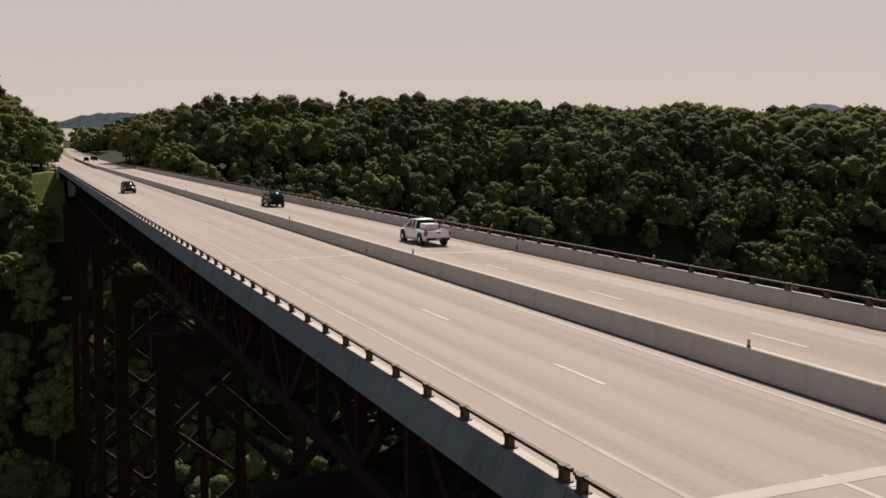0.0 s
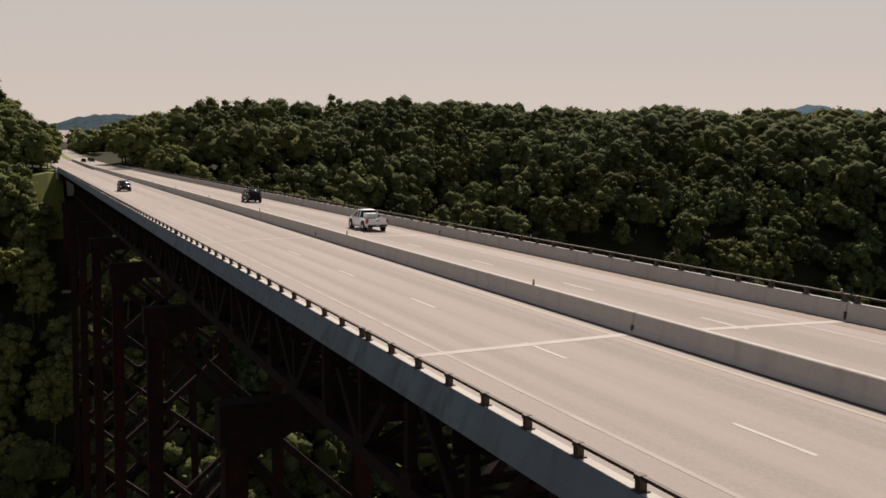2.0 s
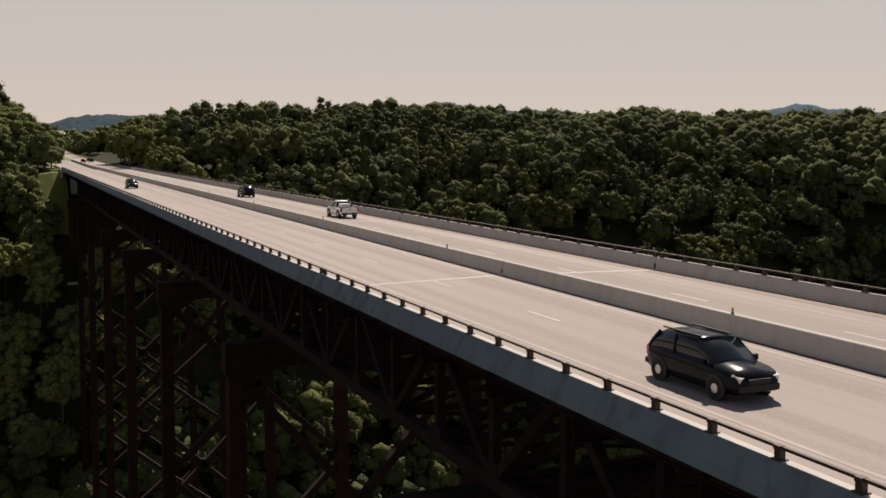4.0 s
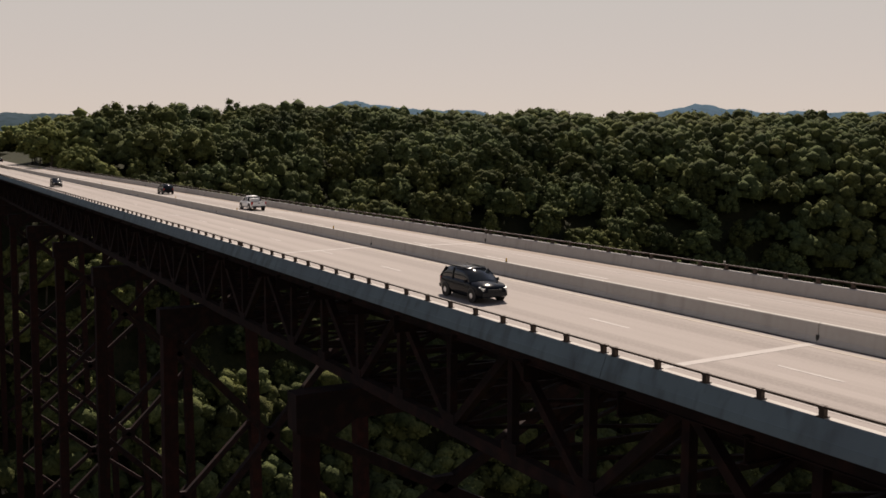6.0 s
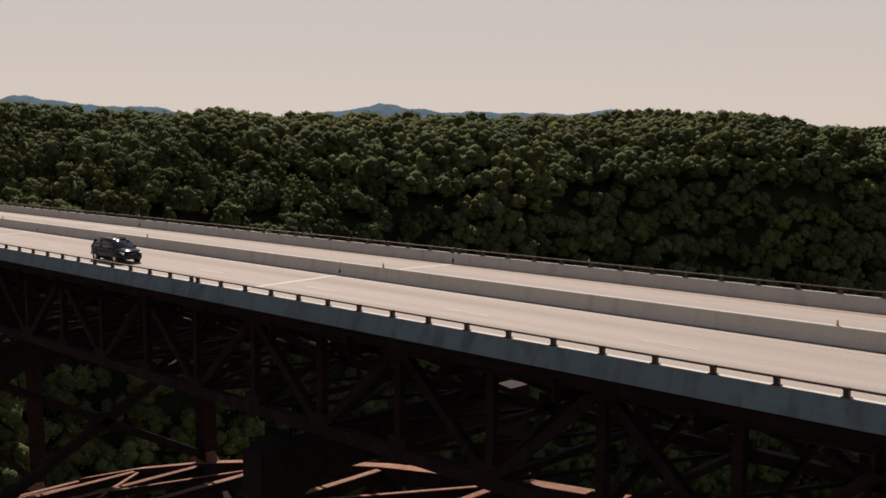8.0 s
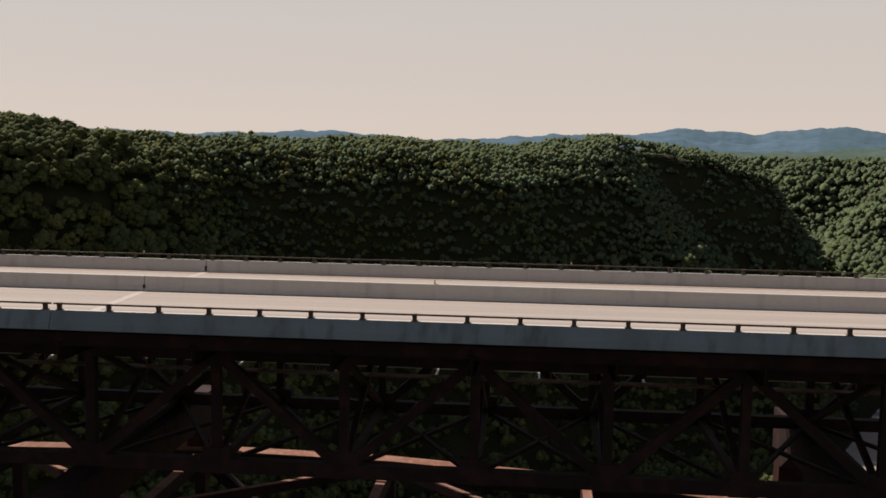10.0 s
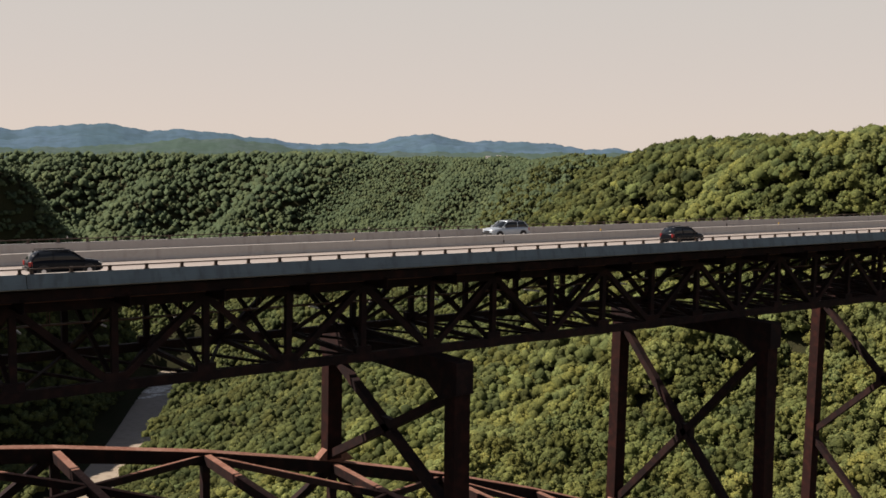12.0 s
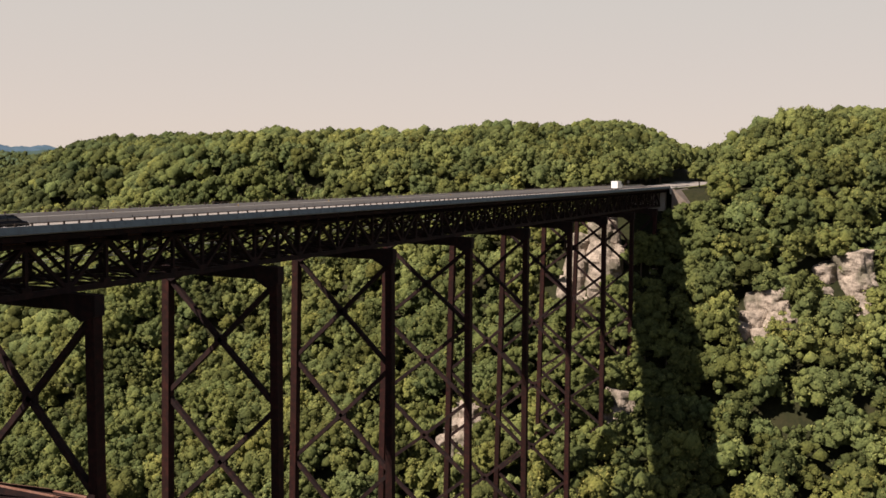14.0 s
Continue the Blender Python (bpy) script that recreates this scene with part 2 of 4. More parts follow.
def ibeam(p, q, w, h, t=0.05, up=(0, 0, 1)):
    """An I-shaped bar: two flanges and a web in one closed skin."""
    p, q = Vector(p), Vector(q)
    d = (q - p).normalized()
    s = d.cross(Vector(up))
    s = s.normalized() if s.length > 1e-4 else Vector((1, 0, 0))
    u = s.cross(d).normalized()
    a, c, k, e = w / 2, t / 2, h / 2, h / 2 - t
    shape = [(-a, -k), (a, -k), (a, -e), (c, -e), (c, e), (a, e), (a, k), (-a, k), (-a, e), (-c, e), (-c, -e), (-a, -e)]
    n = len(shape)
    v = [tuple(o + s * x + u * z) for o in (p, q) for x, z in shape]
    return v, [tuple(range(n - 1, -1, -1)), tuple(range(n, 2 * n))] + [(i, (i + 1) % n, n + (i + 1) % n, n + i) for i in range(n)]


def prism(profile, x0, x1):
    """A profile of (y, z) points drawn along x."""
    n = len(profile)
    v = [(x0, y, z) for y, z in profile] + [(x1, y, z) for y, z in profile]
    f = [tuple(range(n - 1, -1, -1)), tuple(range(n, 2 * n))] + [(i, (i + 1) % n, n + (i + 1) % n, n + i) for i in range(n)]
    return v, f


def thing(name, label="", category="", group="", kind="", at=(0, 0, 0)):
    ob = new(name)
    ob.location = at
    ob.empty_display_size = 0.2
    return tagged(ob, label, category, group, kind)


def part(name, vf, mat, parent=None, label=""):
    me = vf if isinstance(vf, bpy.types.Mesh) else mesh_of(name, *vf, mat)
    ob = new(name, me)
    ob.parent = parent
    return tagged(ob, label)


# ---- plan ----
W = 22.26            # rail to rail
MID = 11.2          # centre of the median barrier
LEFT_END, RIGHT_END = -432.0, 414.0
JOINTS = [45.74 * k for k in range(-9, 11)]
POST = 2.38
BENT0, BENT = 33.0, 39.5
CROWN = 0.21        # rise of the road at the median


def crown_z(y):
    return CROWN * (1 - abs(y - MID) / MID)


ARCH_X, ARCH_Z, ARCH_K = -44.0, -12.2, 0.0016


def arch_z(x):
    return ARCH_Z - ARCH_K * (x - ARCH_X) ** 2


# rock outcrops of the far gorge side: middle, width along y, height
ROCKS = [(377, -47, -44, 20, 18), (403, -72, -36, 26, 28), (398, 25, -30, 25, 38), (337, 1, -78, 9, 14), (326, 55, -87, 13, 15)]

# ---- terrain ----
LEFT_RIM = [(-440, -1500), (-470, -500), (-446, -60), (-440, 60), (-470, 300), (-400, 520), (-230, 740), (60, 930), (225, 1050), (160, 1200), (-300, 1400), (-1500, 1750), (-5000, 2400), (-5000, -1500)]
RIGHT_RIM = [(560, -1500), (470, -500), (428, -60), (424, 40), (500, 300), (660, 620), (830, 960), (860, 1250), (640, 1600), (200, 1950), (-600, 2300), (-2500, 3000), (-5000, 3600), (-5000, 5000), (5000, 5000), (5000, -1500)]


def plateau_distance(px, py, poly):
    """Distance outside a polygon (negative inside)."""
    best = np.full(px.shape, 1e12)
    inside = np.zeros(px.shape, bool)
    for (ax, ay), (bx, by) in zip(poly, poly[1:] + poly[:1]):
        dx, dy = bx - ax, by - ay
        t = np.clip(((px - ax) * dx + (py - ay) * dy) / (dx * dx + dy * dy), 0, 1)
        best = np.minimum(best, (px - ax - t * dx) ** 2 + (py - ay - t * dy) ** 2)
        if dy:
            cross = ((ay > py) != (by > py)) & (px < dx * (py - ay) / dy + ax)
            inside ^= cross
    best = np.sqrt(best)
    return np.where(inside, -best, best)


def wave(px, py, size, seed):
    """Smooth noise from a few sines."""
    rng = np.random.RandomState(seed)
    out = np.zeros(px.shape)
    for k in range(6):
        a = rng.uniform(0, 2 * np.pi)
        s = size * rng.uniform(0.6, 1.6)
        out += np.sin((px * np.cos(a) + py * np.sin(a)) * 2 * np.pi / s + rng.uniform(0, 6.28)) / 6
    return out


FLOOR_Z = -262.0


def river_x(py):
    return -194 + 0.545 * py


def road_line(px):
    """Centre (y, z) of the approach roads beyond the bridge's ends."""
    l = np.clip(LEFT_END - px, 0, 950)
    r = np.clip(px - RIGHT_END, 0, 260)
    y = 11.1 + 25 * (l / 900.0) ** 2 + 0.0004 * r ** 2
    z = -0.15 + 4 * (l / 760.0) ** 1.2 + 0.11 * np.maximum(l - 760, 0)
    return y, z


def ground_z(px, py):
    px, py = np.asarray(px, float), np.asarray(py, float)
    spur = 40 * wave(px, py, 330, 3) + 32 * wave(px, py, 150, 5)
    quiet = np.clip((np.abs(py - 11) - 20) / 120, 0.0, 1)
    dl = plateau_distance(px, py, LEFT_RIM) + spur * (0.5 + 0.4 * np.clip((py - 500) / 200, 0, 1)) * quiet
    dr = plateau_distance(px, py, RIGHT_RIM) + spur * quiet
    dr = dr + 20 * np.sin((py - 0.35 * px) * 0.031 + 1.5 * wave(px, py, 400, 17)) * np.clip((py - 520) / 200, 0, 1) * np.clip(1.3 + dr / 60, 0, 1)      # side gullies of the far bank
    ry, rz = road_line(px)
    off = np.clip((np.abs(py - ry) - 13) / 42, 0, 1)
    off = off * off * (3 - 2 * off)
    high = np.clip((py - 450) / 700, 0, 1)
    south = np.clip(-py / 60, 0, 1)
    fade_l = np.exp(-np.maximum(-dl - 260, 0) / 220)
    fade_r = np.exp(-np.maximum(-dr - 260, 0) / 220)
    up_l = ((5 + 10 * off) * (1 - np.exp(np.minimum(dl, 0) / 60.0)) + 22 * off * south * (dl < 0)) * fade_l
    up_r = (4 + off * (17 + 5 * south) * (1 - 0.9 * high)) * (1 - np.exp(np.minimum(dr, 0) / 60.0)) * fade_r
    up_l = up_l + (6 * np.clip((py - 420) / 150, 0, 1) - 9 * np.clip((py - 850) / 150, 0, 1)) * (1 - np.exp(np.minimum(dl, 0) / 60.0))
    up_r = up_r - 44 * np.clip((py - 1500) / 330, 0, 1) * (1 - np.exp(np.minimum(dr, 0) / 60.0))
    up_r = up_r + 9 * np.exp(-((px - 517) ** 2 + (py + 36) ** 2) / (2 * 20.0 ** 2)) * off
    up_l = up_l + 9 * np.exp(-((px + 622) ** 2 + (py - 157) ** 2) / (2 * 60.0 ** 2)) + 9 * np.exp(-((px + 548) ** 2 + (py + 36) ** 2) / (2 * 26.0 ** 2))
    up_l = up_l + 6 * np.exp(-((px + 631) ** 2 + (py - 142) ** 2) / (2 * 38.0 ** 2)) - 5 * np.exp(-((px + 600) ** 2 + (py - 222) ** 2) / (2 * 40.0 ** 2)) * (dl < 0)
    up_l = up_l + 14 * np.exp(-((px - 100) ** 2 + (py - 1000) ** 2) / (2 * 100.0 ** 2)) * (1 - np.exp(np.minimum(dl, 0) / 60.0))
    far_side = np.clip((py - 550) / 200, 0, 1)
    steep = 1.1 + 0.4 * far_side - 0.5 * far_side * np.clip((px - 60) / 140, 0, 1)
    brow = 50 - 14 * np.clip((py - 60) / 100, 0, 1) - 12 * np.clip((py - 380) / 150, 0, 1)
    zl = np.where(dl > 0, -4 - steep * (0.62 * np.minimum(dl, brow) + (1.42 + 0.10 * (50 - brow) / 26) * np.clip(dl - brow, 0, 80) + 1.6 * np.maximum(dl - brow - 80, 0)), -4 + up_l)
    zr = np.where(dr > 0, -4 - 0.80 * np.minimum(dr, 150) - 0.42 * np.maximum(dr - 150, 0), -4 + up_r)
    z = np.maximum(np.maximum(zl, zr), FLOOR_Z)
    z = z + 3 * wave(px, py, 60, 9) * quiet * (z > FLOOR_Z + 1)
    bank = np.abs(px - river_x(py))
    z = np.where(py < 1180, np.minimum(z, FLOOR_Z + (2.4 - 1.26 * (px < river_x(py)) * (np.clip((py - 690) / 80, 0, 1) - 0.75 * np.clip((py - 985) / 50, 0, 1))) * np.maximum(bank - 33, 0)), z)
    away = (px < LEFT_END - 6) | (px > RIGHT_END + 6)
    side = np.abs(py - ry)
    banks = 1.5 * np.clip((-446 - px) / 14, 0, 1) + 6 * np.clip((px - 560) / 60, 0, 1) * (py > ry)      # the roads run between wooded banks
    z = z + banks * np.clip((side - 13) / 10, 0, 1) * np.clip((75 - side) / 30, 0, 1)
    cut = np.clip((side - 12) / np.where(px < 0, 6, 14), 0, 1)
    return np.where(away & (cut < 1), z * cut + (rz - 0.5) * (1 - cut), z)


def axis(lo, core_lo, core_hi, hi, step):
    core = list(np.arange(core_lo, core_hi + step, step))
    out, s = [], step
    while core[-1] < hi:
        s *= 1.25
        core.append(min(core[-1] + s, hi))
    s = step
    while core[0] > lo:
        s *= 1.25
        core.insert(0, max(core[0] - s, lo))
    return np.array(core)


gx, gy = axis(-4900, -760, 1150, 4900, 10.0), axis(-4900, -300, 1500, 4900, 10.0)
GX, GY = np.meshgrid(gx, gy)
GZ = ground_z(GX, GY)
nx, ny = len(gx), len(gy)
verts = np.stack([GX.ravel(), GY.ravel(), GZ.ravel()], 1)
ii, jj = np.meshgrid(np.arange(nx - 1), np.arange(ny - 1))
q = (jj * nx + ii).ravel()
faces = np.stack([q, q + 1, q + nx + 1, q + nx], 1)


def big_mesh(name, verts, faces, mat, smooth=False):
    """A mesh from arrays, all faces with the same number of corners."""
    me = bpy.data.meshes.new(name)
    n = faces.shape[1]
    me.vertices.add(len(verts))
    me.vertices.foreach_set("co", np.asarray(verts, np.float32).ravel())
    me.loops.add(faces.size)
    me.loops.foreach_set("vertex_index", np.asarray(faces, np.int32).ravel())
    me.polygons.add(len(faces))
    me.polygons.foreach_set("loop_start", np.arange(0, faces.size, n, dtype=np.int32))
    me.materials.append(mat)
    me.update(calc_edges=True)
    if smooth:
        me.polygons.foreach_set("use_smooth", np.ones(len(faces), bool))
    return me


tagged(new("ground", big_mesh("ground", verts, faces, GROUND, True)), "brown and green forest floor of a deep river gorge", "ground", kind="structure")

GLASS = material("car_glass", (0.008, 0.010, 0.012), 0.08, spec=0.35)
RUBBER = material("tyre_rubber", (0.012, 0.012, 0.012), 0.85)
ALLOY = material("alloy_rim", (0.5, 0.5, 0.52), 0.3, 0.8)
LAMP_RED = material("red_lamp", (0.30, 0.01, 0.01), 0.25, spec=0.5)
LAMP_CLEAR = material("clear_lamp", (0.6, 0.6, 0.58), 0.15, spec=0.6)
TRIM = material("black_trim", (0.015, 0.015, 0.016), 0.6)
PAINT_BLACK = material("black_car_paint", (0.004, 0.005, 0.007), 0.2, spec=0.12, spots=((3, 0.5, 0.7, (0.009, 0.010, 0.014), 0.5),))
PAINT_WHITE = material("white_car_paint", (0.74, 0.74, 0.73), 0.3, spec=0.5, spots=((2, 0.5, 0.7, (0.66, 0.65, 0.63), 0.5),))
PAINT_BLUE = material("silver_blue_car_paint", (0.30, 0.34, 0.38), 0.25, 0.3, spec=0.5, spots=((2, 0.5, 0.7, (0.24, 0.28, 0.32), 0.5),))
YELLOW = material("yellow_reflector", (0.45, 0.26, 0.02), 0.5)
STAIN = material("dirty_shoulder", (0.188, 0.1424, 0.112), 0.85, spots=((0.5, 0.35, 0.6, (0.212, 0.18, 0.1584), 0.8, (0.12, 1.5, 1)), (2.5, 0.4, 0.7, (0.152, 0.1136, 0.088), 0.6)))
PALE = material("pale_joint_concrete", (0.285, 0.258, 0.238), 0.68, spots=((1.2, 0.4, 0.65, (0.245, 0.219, 0.202), 0.7),))
GALV = material("galvanised_steel", (0.36, 0.34, 0.31), 0.5, 0.5, spots=((1.5, 0.4, 0.7, (0.24, 0.22, 0.2), 0.6),))

# Dark strip colour that stands in for the shadow at the barriers' feet
FOOT_SHADOW = material("painted_foot_shadow", (0.045, 0.040, 0.036), 0.9, spots=((0.8, 0.42, 0.6, (0.10, 0.088, 0.080), 0.8, (0.3, 2, 1)),))

# ---- bridge deck ----
deck = thing("bridge_deck", "long straight concrete highway deck on a steel arch bridge", "bridge deck", kind="structure")
part("slab", joined([prism([(1.3, -0.12), (W - 1.3, -0.12), (W - 1.3, -0.34), (1.3, -0.34)], LEFT_END, RIGHT_END)]), CONCRETE, deck)
part("roadway", prism([(0.2, -0.12), (0.2, crown_z(0.2)), (MID, CROWN), (W - 0.2, crown_z(W - 0.2)), (W - 0.2, -0.12)], LEFT_END, RIGHT_END), CONCRETE_ROAD, deck, "pale worn concrete roadway with wheel tracks")
BARRIER = 0.82
NEAR_PROFILE = [(-0.36, -0.03), (-0.28, 0.26), (-0.09, BARRIER), (0.18, BARRIER), (0.22, BARRIER - 0.04), (0.34, 0.03), (0.34, -0.12)]
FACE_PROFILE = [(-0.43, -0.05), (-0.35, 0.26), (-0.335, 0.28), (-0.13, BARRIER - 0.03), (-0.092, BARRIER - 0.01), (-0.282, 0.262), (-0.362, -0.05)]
FAR_PROFILE = [(W - y, z) for y, z in reversed(NEAR_PROFILE)]
MED_PROFILE = [(MID + sy * y, z) for sy, half in ((-1, [(0.24, CROWN - 0.02), (0.23, CROWN + 0.07), (0.16, CROWN + 0.26), (0.12, 1.04), (0.09, 1.07)]), (1, [(0.09, 1.07), (0.12, 1.04), (0.16, CROWN + 0.26), (0.23, CROWN + 0.07), (0.24, CROWN - 0.02)])) for y, z in half]
cuts = [LEFT_END] + [j for j in JOINTS if LEFT_END < j < RIGHT_END] + [RIGHT_END]
near_wall = thing("parapet", "weathered grey concrete bridge parapet with a brown steel rail on posts", "parapet", "bridge parapets")
far_wall = thing("parapet", "sunlit concrete bridge parapet with a brown steel rail on posts", "parapet", "bridge parapets")
median = thing("median_barrier", "tapered grey concrete median barrier between the carriageways", "barrier")
for a, b in zip(cuts, cuts[1:]):
    part("barrier_segment", prism(NEAR_PROFILE, a + 0.02, b - 0.02), CONCRETE, near_wall)
    part("barrier_segment", prism(FAR_PROFILE, a + 0.02, b - 0.02), CONCRETE, far_wall)
    part("fascia", prism(FACE_PROFILE, a + 0.02, b - 0.02), FASCIA, near_wall, "stained outer face with blue shade in its colour")
    part("fascia", prism([(W - y, z) for y, z in reversed(FACE_PROFILE)], a + 0.02, b - 0.02), FASCIA, far_wall, "stained outer face with blue shade in its colour")
    part("barrier_segment", prism(MED_PROFILE, a + 0.02, b - 0.02), CONCRETE, median)
post_mesh = mesh_of("post", *joined([beam((0, 0, BARRIER), (0, 0, 1.13), 0.19, 0.16, (0, 1, 0)), beam((0, 0, BARRIER + 0.002), (0, 0, BARRIER + 0.03), 0.30, 0.26, (0, 1, 0)), beam((0, -0.02, 1.06), (0, -0.02, 1.165), 0.20, 0.18, (0, 1, 0))]), RAIL)
for a, b in zip(cuts, cuts[1:]):
    for y, wall in ((0.0, near_wall), (W, far_wall)):
        part("rail", beam((a + 0.06, y, 1.115), (b - 0.06, y, 1.12), 0.10, 0.075), RAIL, wall)
        n = max(1, round((b - a - 0.68) / POST))
        for k in range(n + 1):
            ob = part("post", post_mesh, None, wall)
            ob.location = (a + 0.34 + k * (b - a - 0.68) / n, y, 0)
lines = thing("lane_marking", "worn white and yellow painted lane markings on concrete", "road marking", kind="structure")
for y, mat in ((3.0, FADED_LINE), (MID - 0.95, YELLOW_LINE), (MID + 0.95, YELLOW_LINE), (W - 3.0, FADED_LINE)):
    part("edge_line", beam((LEFT_END, y, crown_z(y) + 0.002), (RIGHT_END, y, crown_z(y) + 0.002), 0.19, 0.008), mat, lines)
dash_mesh = mesh_of("dash", *beam((-1.55, 0, 0.002), (1.55, 0, 0.002), 0.17, 0.008), WHITE_LINE)
for k in range(-36, 41):
    for y, o in ((6.5, 0.3), (MID + 5.1, -1.9)):
        ob = part("dash", dash_mesh, None, lines)
        ob.location = (-148.4 + o + 12.05 * (k + 12), y, crown_z(y))

# painted shadow strips where the barriers meet the road
foot_shadow_lines = thing("gutter_grime", "thin dark line painted as shadow along the barrier feet", "road dirt", kind="structure")
for y in (MID - 0.30, W - 0.42):
    part("shadow_line", beam((LEFT_END, y, crown_z(y) + 0.003), (RIGHT_END, y, crown_z(y) + 0.003), 0.16, 0.008), FOOT_SHADOW, foot_shadow_lines)

# joints: pale strips over the road, dark scuppers in the barriers
joints = thing("expansion_joint", "pale concrete joint strips across the road", "road joint", kind="structure")
for j in JOINTS:
    if LEFT_END < j < RIGHT_END:
        for y0, y1 in ((0.36, MID - 0.24), (MID + 0.24, W - 0.36)):
            part("joint_strip", beam((j, y0, crown_z(y0) + 0.004), (j, y1, crown_z(y1) + 0.004), 0.50, 0.008), PALE, joints)
for j in JOINTS:
    if LEFT_END < j < RIGHT_END:
        part("scupper", beam((j - 0.07, MID - 0.17, CROWN + 0.2), (j + 0.07, MID - 0.17, CROWN + 0.2), 0.07, 0.30), TRIM, median)
        part("scupper", beam((j - 0.07, W - 0.31, 0.25), (j + 0.07, W - 0.31, 0.25), 0.06, 0.34), TRIM, far_wall)
k = 0
for x in np.arange(-408.6, 420, 29.2):
    mark = thing("reflector", "small yellow delineator on top of the median barrier", "reflector", "median reflectors", at=(x, MID, 1.07))
    part("plate", beam((0, 0, 0.0), (0, 0, 0.25), 0.06, 0.08, (0, 1, 0)), YELLOW, mark)
    part("bracket", beam((0, 0, 0.0), (0, 0, 0.04), 0.10, 0.10, (0, 1, 0)), TRIM, mark)
    cap = thing("reflector", "small white delineator on the parapet rail", "reflector", "rail reflectors", at=(x + 8.0, W, 1.16))
    part("plate", beam((0, 0, 0.0), (0, 0, 0.18), 0.08, 0.08, (0, 1, 0)), GALV, cap)
tagged(new("shoulder_dirt", mesh_of("shoulder_dirt", *prism([(W - 1.52, crown_z(W - 1.52) + 0.004), (W - 0.36, crown_z(W - 0.36) + 0.004), (W - 0.36, crown_z(W - 0.36) - 0.01), (W - 1.52, crown_z(W - 1.52) - 0.01)], LEFT_END, RIGHT_END), STAIN)), "brown dirt and grit along the far shoulder", "road dirt", kind="structure")

# ---- steel under the deck ----
PANELS = 6
TY = (4.6, 17.7)
TOP, BOT = -1.9, -7.7
span = thing("deck_truss", "dark rust-brown weathering steel deck truss span", "truss", "deck truss spans")
dx = BENT / PANELS
def bar(name, p, q, w, h, parent, cache={}, up=(0, 0, 1)):
    return part(name, beam(p, q, w, h, up), STEEL, parent)
for y in TY:
    bar("top_chord", (0, y, TOP), (BENT, y, TOP), 0.55, 0.65, span)
    bar("bottom_chord", (0, y, BOT), (BENT, y, BOT), 0.6, 0.7, span)
    # added plate, coloured like a chord top in the sun
    part("cover_plate", beam((0, y, TOP + 0.35), (BENT, y, TOP + 0.35), 0.60, 0.05), SUNLIT_RUST, span, "added upper plate in sunlit orange")
    for k in range(PANELS):
        x0, x1 = k * dx, (k + 1) * dx
        bar("vertical", (x0, y, BOT), (x0, y, TOP), 0.46, 0.46, span, up=(1, 0, 0))
        if k % 2:
            bar("diagonal", (x0, y, TOP), (x1, y, BOT), 0.48, 0.48, span)
        else:
            bar("diagonal", (x0, y, BOT), (x1, y, TOP), 0.48, 0.48, span)
for k in range(PANELS):
    x0, x1 = k * dx, (k + 1) * dx
    part("floor_beam", ibeam((x0, 0.9, -1.35), (x0, W - 0.9, -1.35), 0.35, 0.95), STEEL, span)
    bar("sway_brace", (x0, TY[0], TOP), (x0, TY[1], BOT), 0.3, 0.3, span)
    bar("sway_brace", (x0, TY[1], TOP), (x0, TY[0], BOT), 0.3, 0.3, span)
    bar("strut", (x0, TY[0], BOT), (x0, TY[1], BOT), 0.35, 0.4, span)
    a, b = (TY[0], TY[1]) if k % 2 else (TY[1], TY[0])
    bar("lateral_brace", (x0, a, BOT), (x1, b, BOT), 0.25, 0.2, span)
    bar("lateral_brace", (x0, b, BOT), (x1, a, BOT), 0.25, 0.2, span)
for y in (1.2, 3.4, 5.9, 8.5, 11.1, 13.7, 16.3, 18.8, 21.0):
    part("stringer", ibeam((0, y, -0.75), (BENT, y, -0.75), 0.28, 0.65), STEEL, span)
part("catwalk", joined([beam((0, 11.1, -4.2), (BENT, 11.1, -4.2), 0.75, 0.08)] + [beam((0, 11.1 + o, -3.15), (BENT, 11.1 + o, -3.15), 0.06, 0.06) for o in (-0.4, 0.4)] + [beam((x, 11.1 + o, -4.2), (x, 11.1 + o, -3.15), 0.05, 0.05, (1, 0, 0)) for x in np.arange(0.5, BENT, 3.3) for o in (-0.4, 0.4)]), RUST, span, "narrow rusty inspection catwalk")
part("walkway_edge", joined([beam((0, 20.5, -5.75), (BENT, 20.5, -5.75), 0.30, 0.08)] + [beam((x, 20.5, -5.8), (x, TY[1], -5.8), 0.12, 0.14) for x in np.arange(dx / 2, BENT, dx)]), GALV, span, "pale sunlit edge of the outer walkway")
for y in TY:
    for k in range(PANELS):
        part("gusset", beam((k * dx - 0.7, y, BOT + 0.25), (k * dx + 0.7, y, BOT + 0.25), 0.56, 1.3), STEEL, span)
first = math.ceil((LEFT_END - BENT0) / BENT)
last = math.floor((RIGHT_END - BENT0) / BENT)
span.location = (BENT0 + first * BENT, 0, 0)
for k in [first - 1] + list(range(first + 1, last + 1)):
    copy_thing(span, Matrix.Translation((BENT0 + k * BENT, 0, 0)))

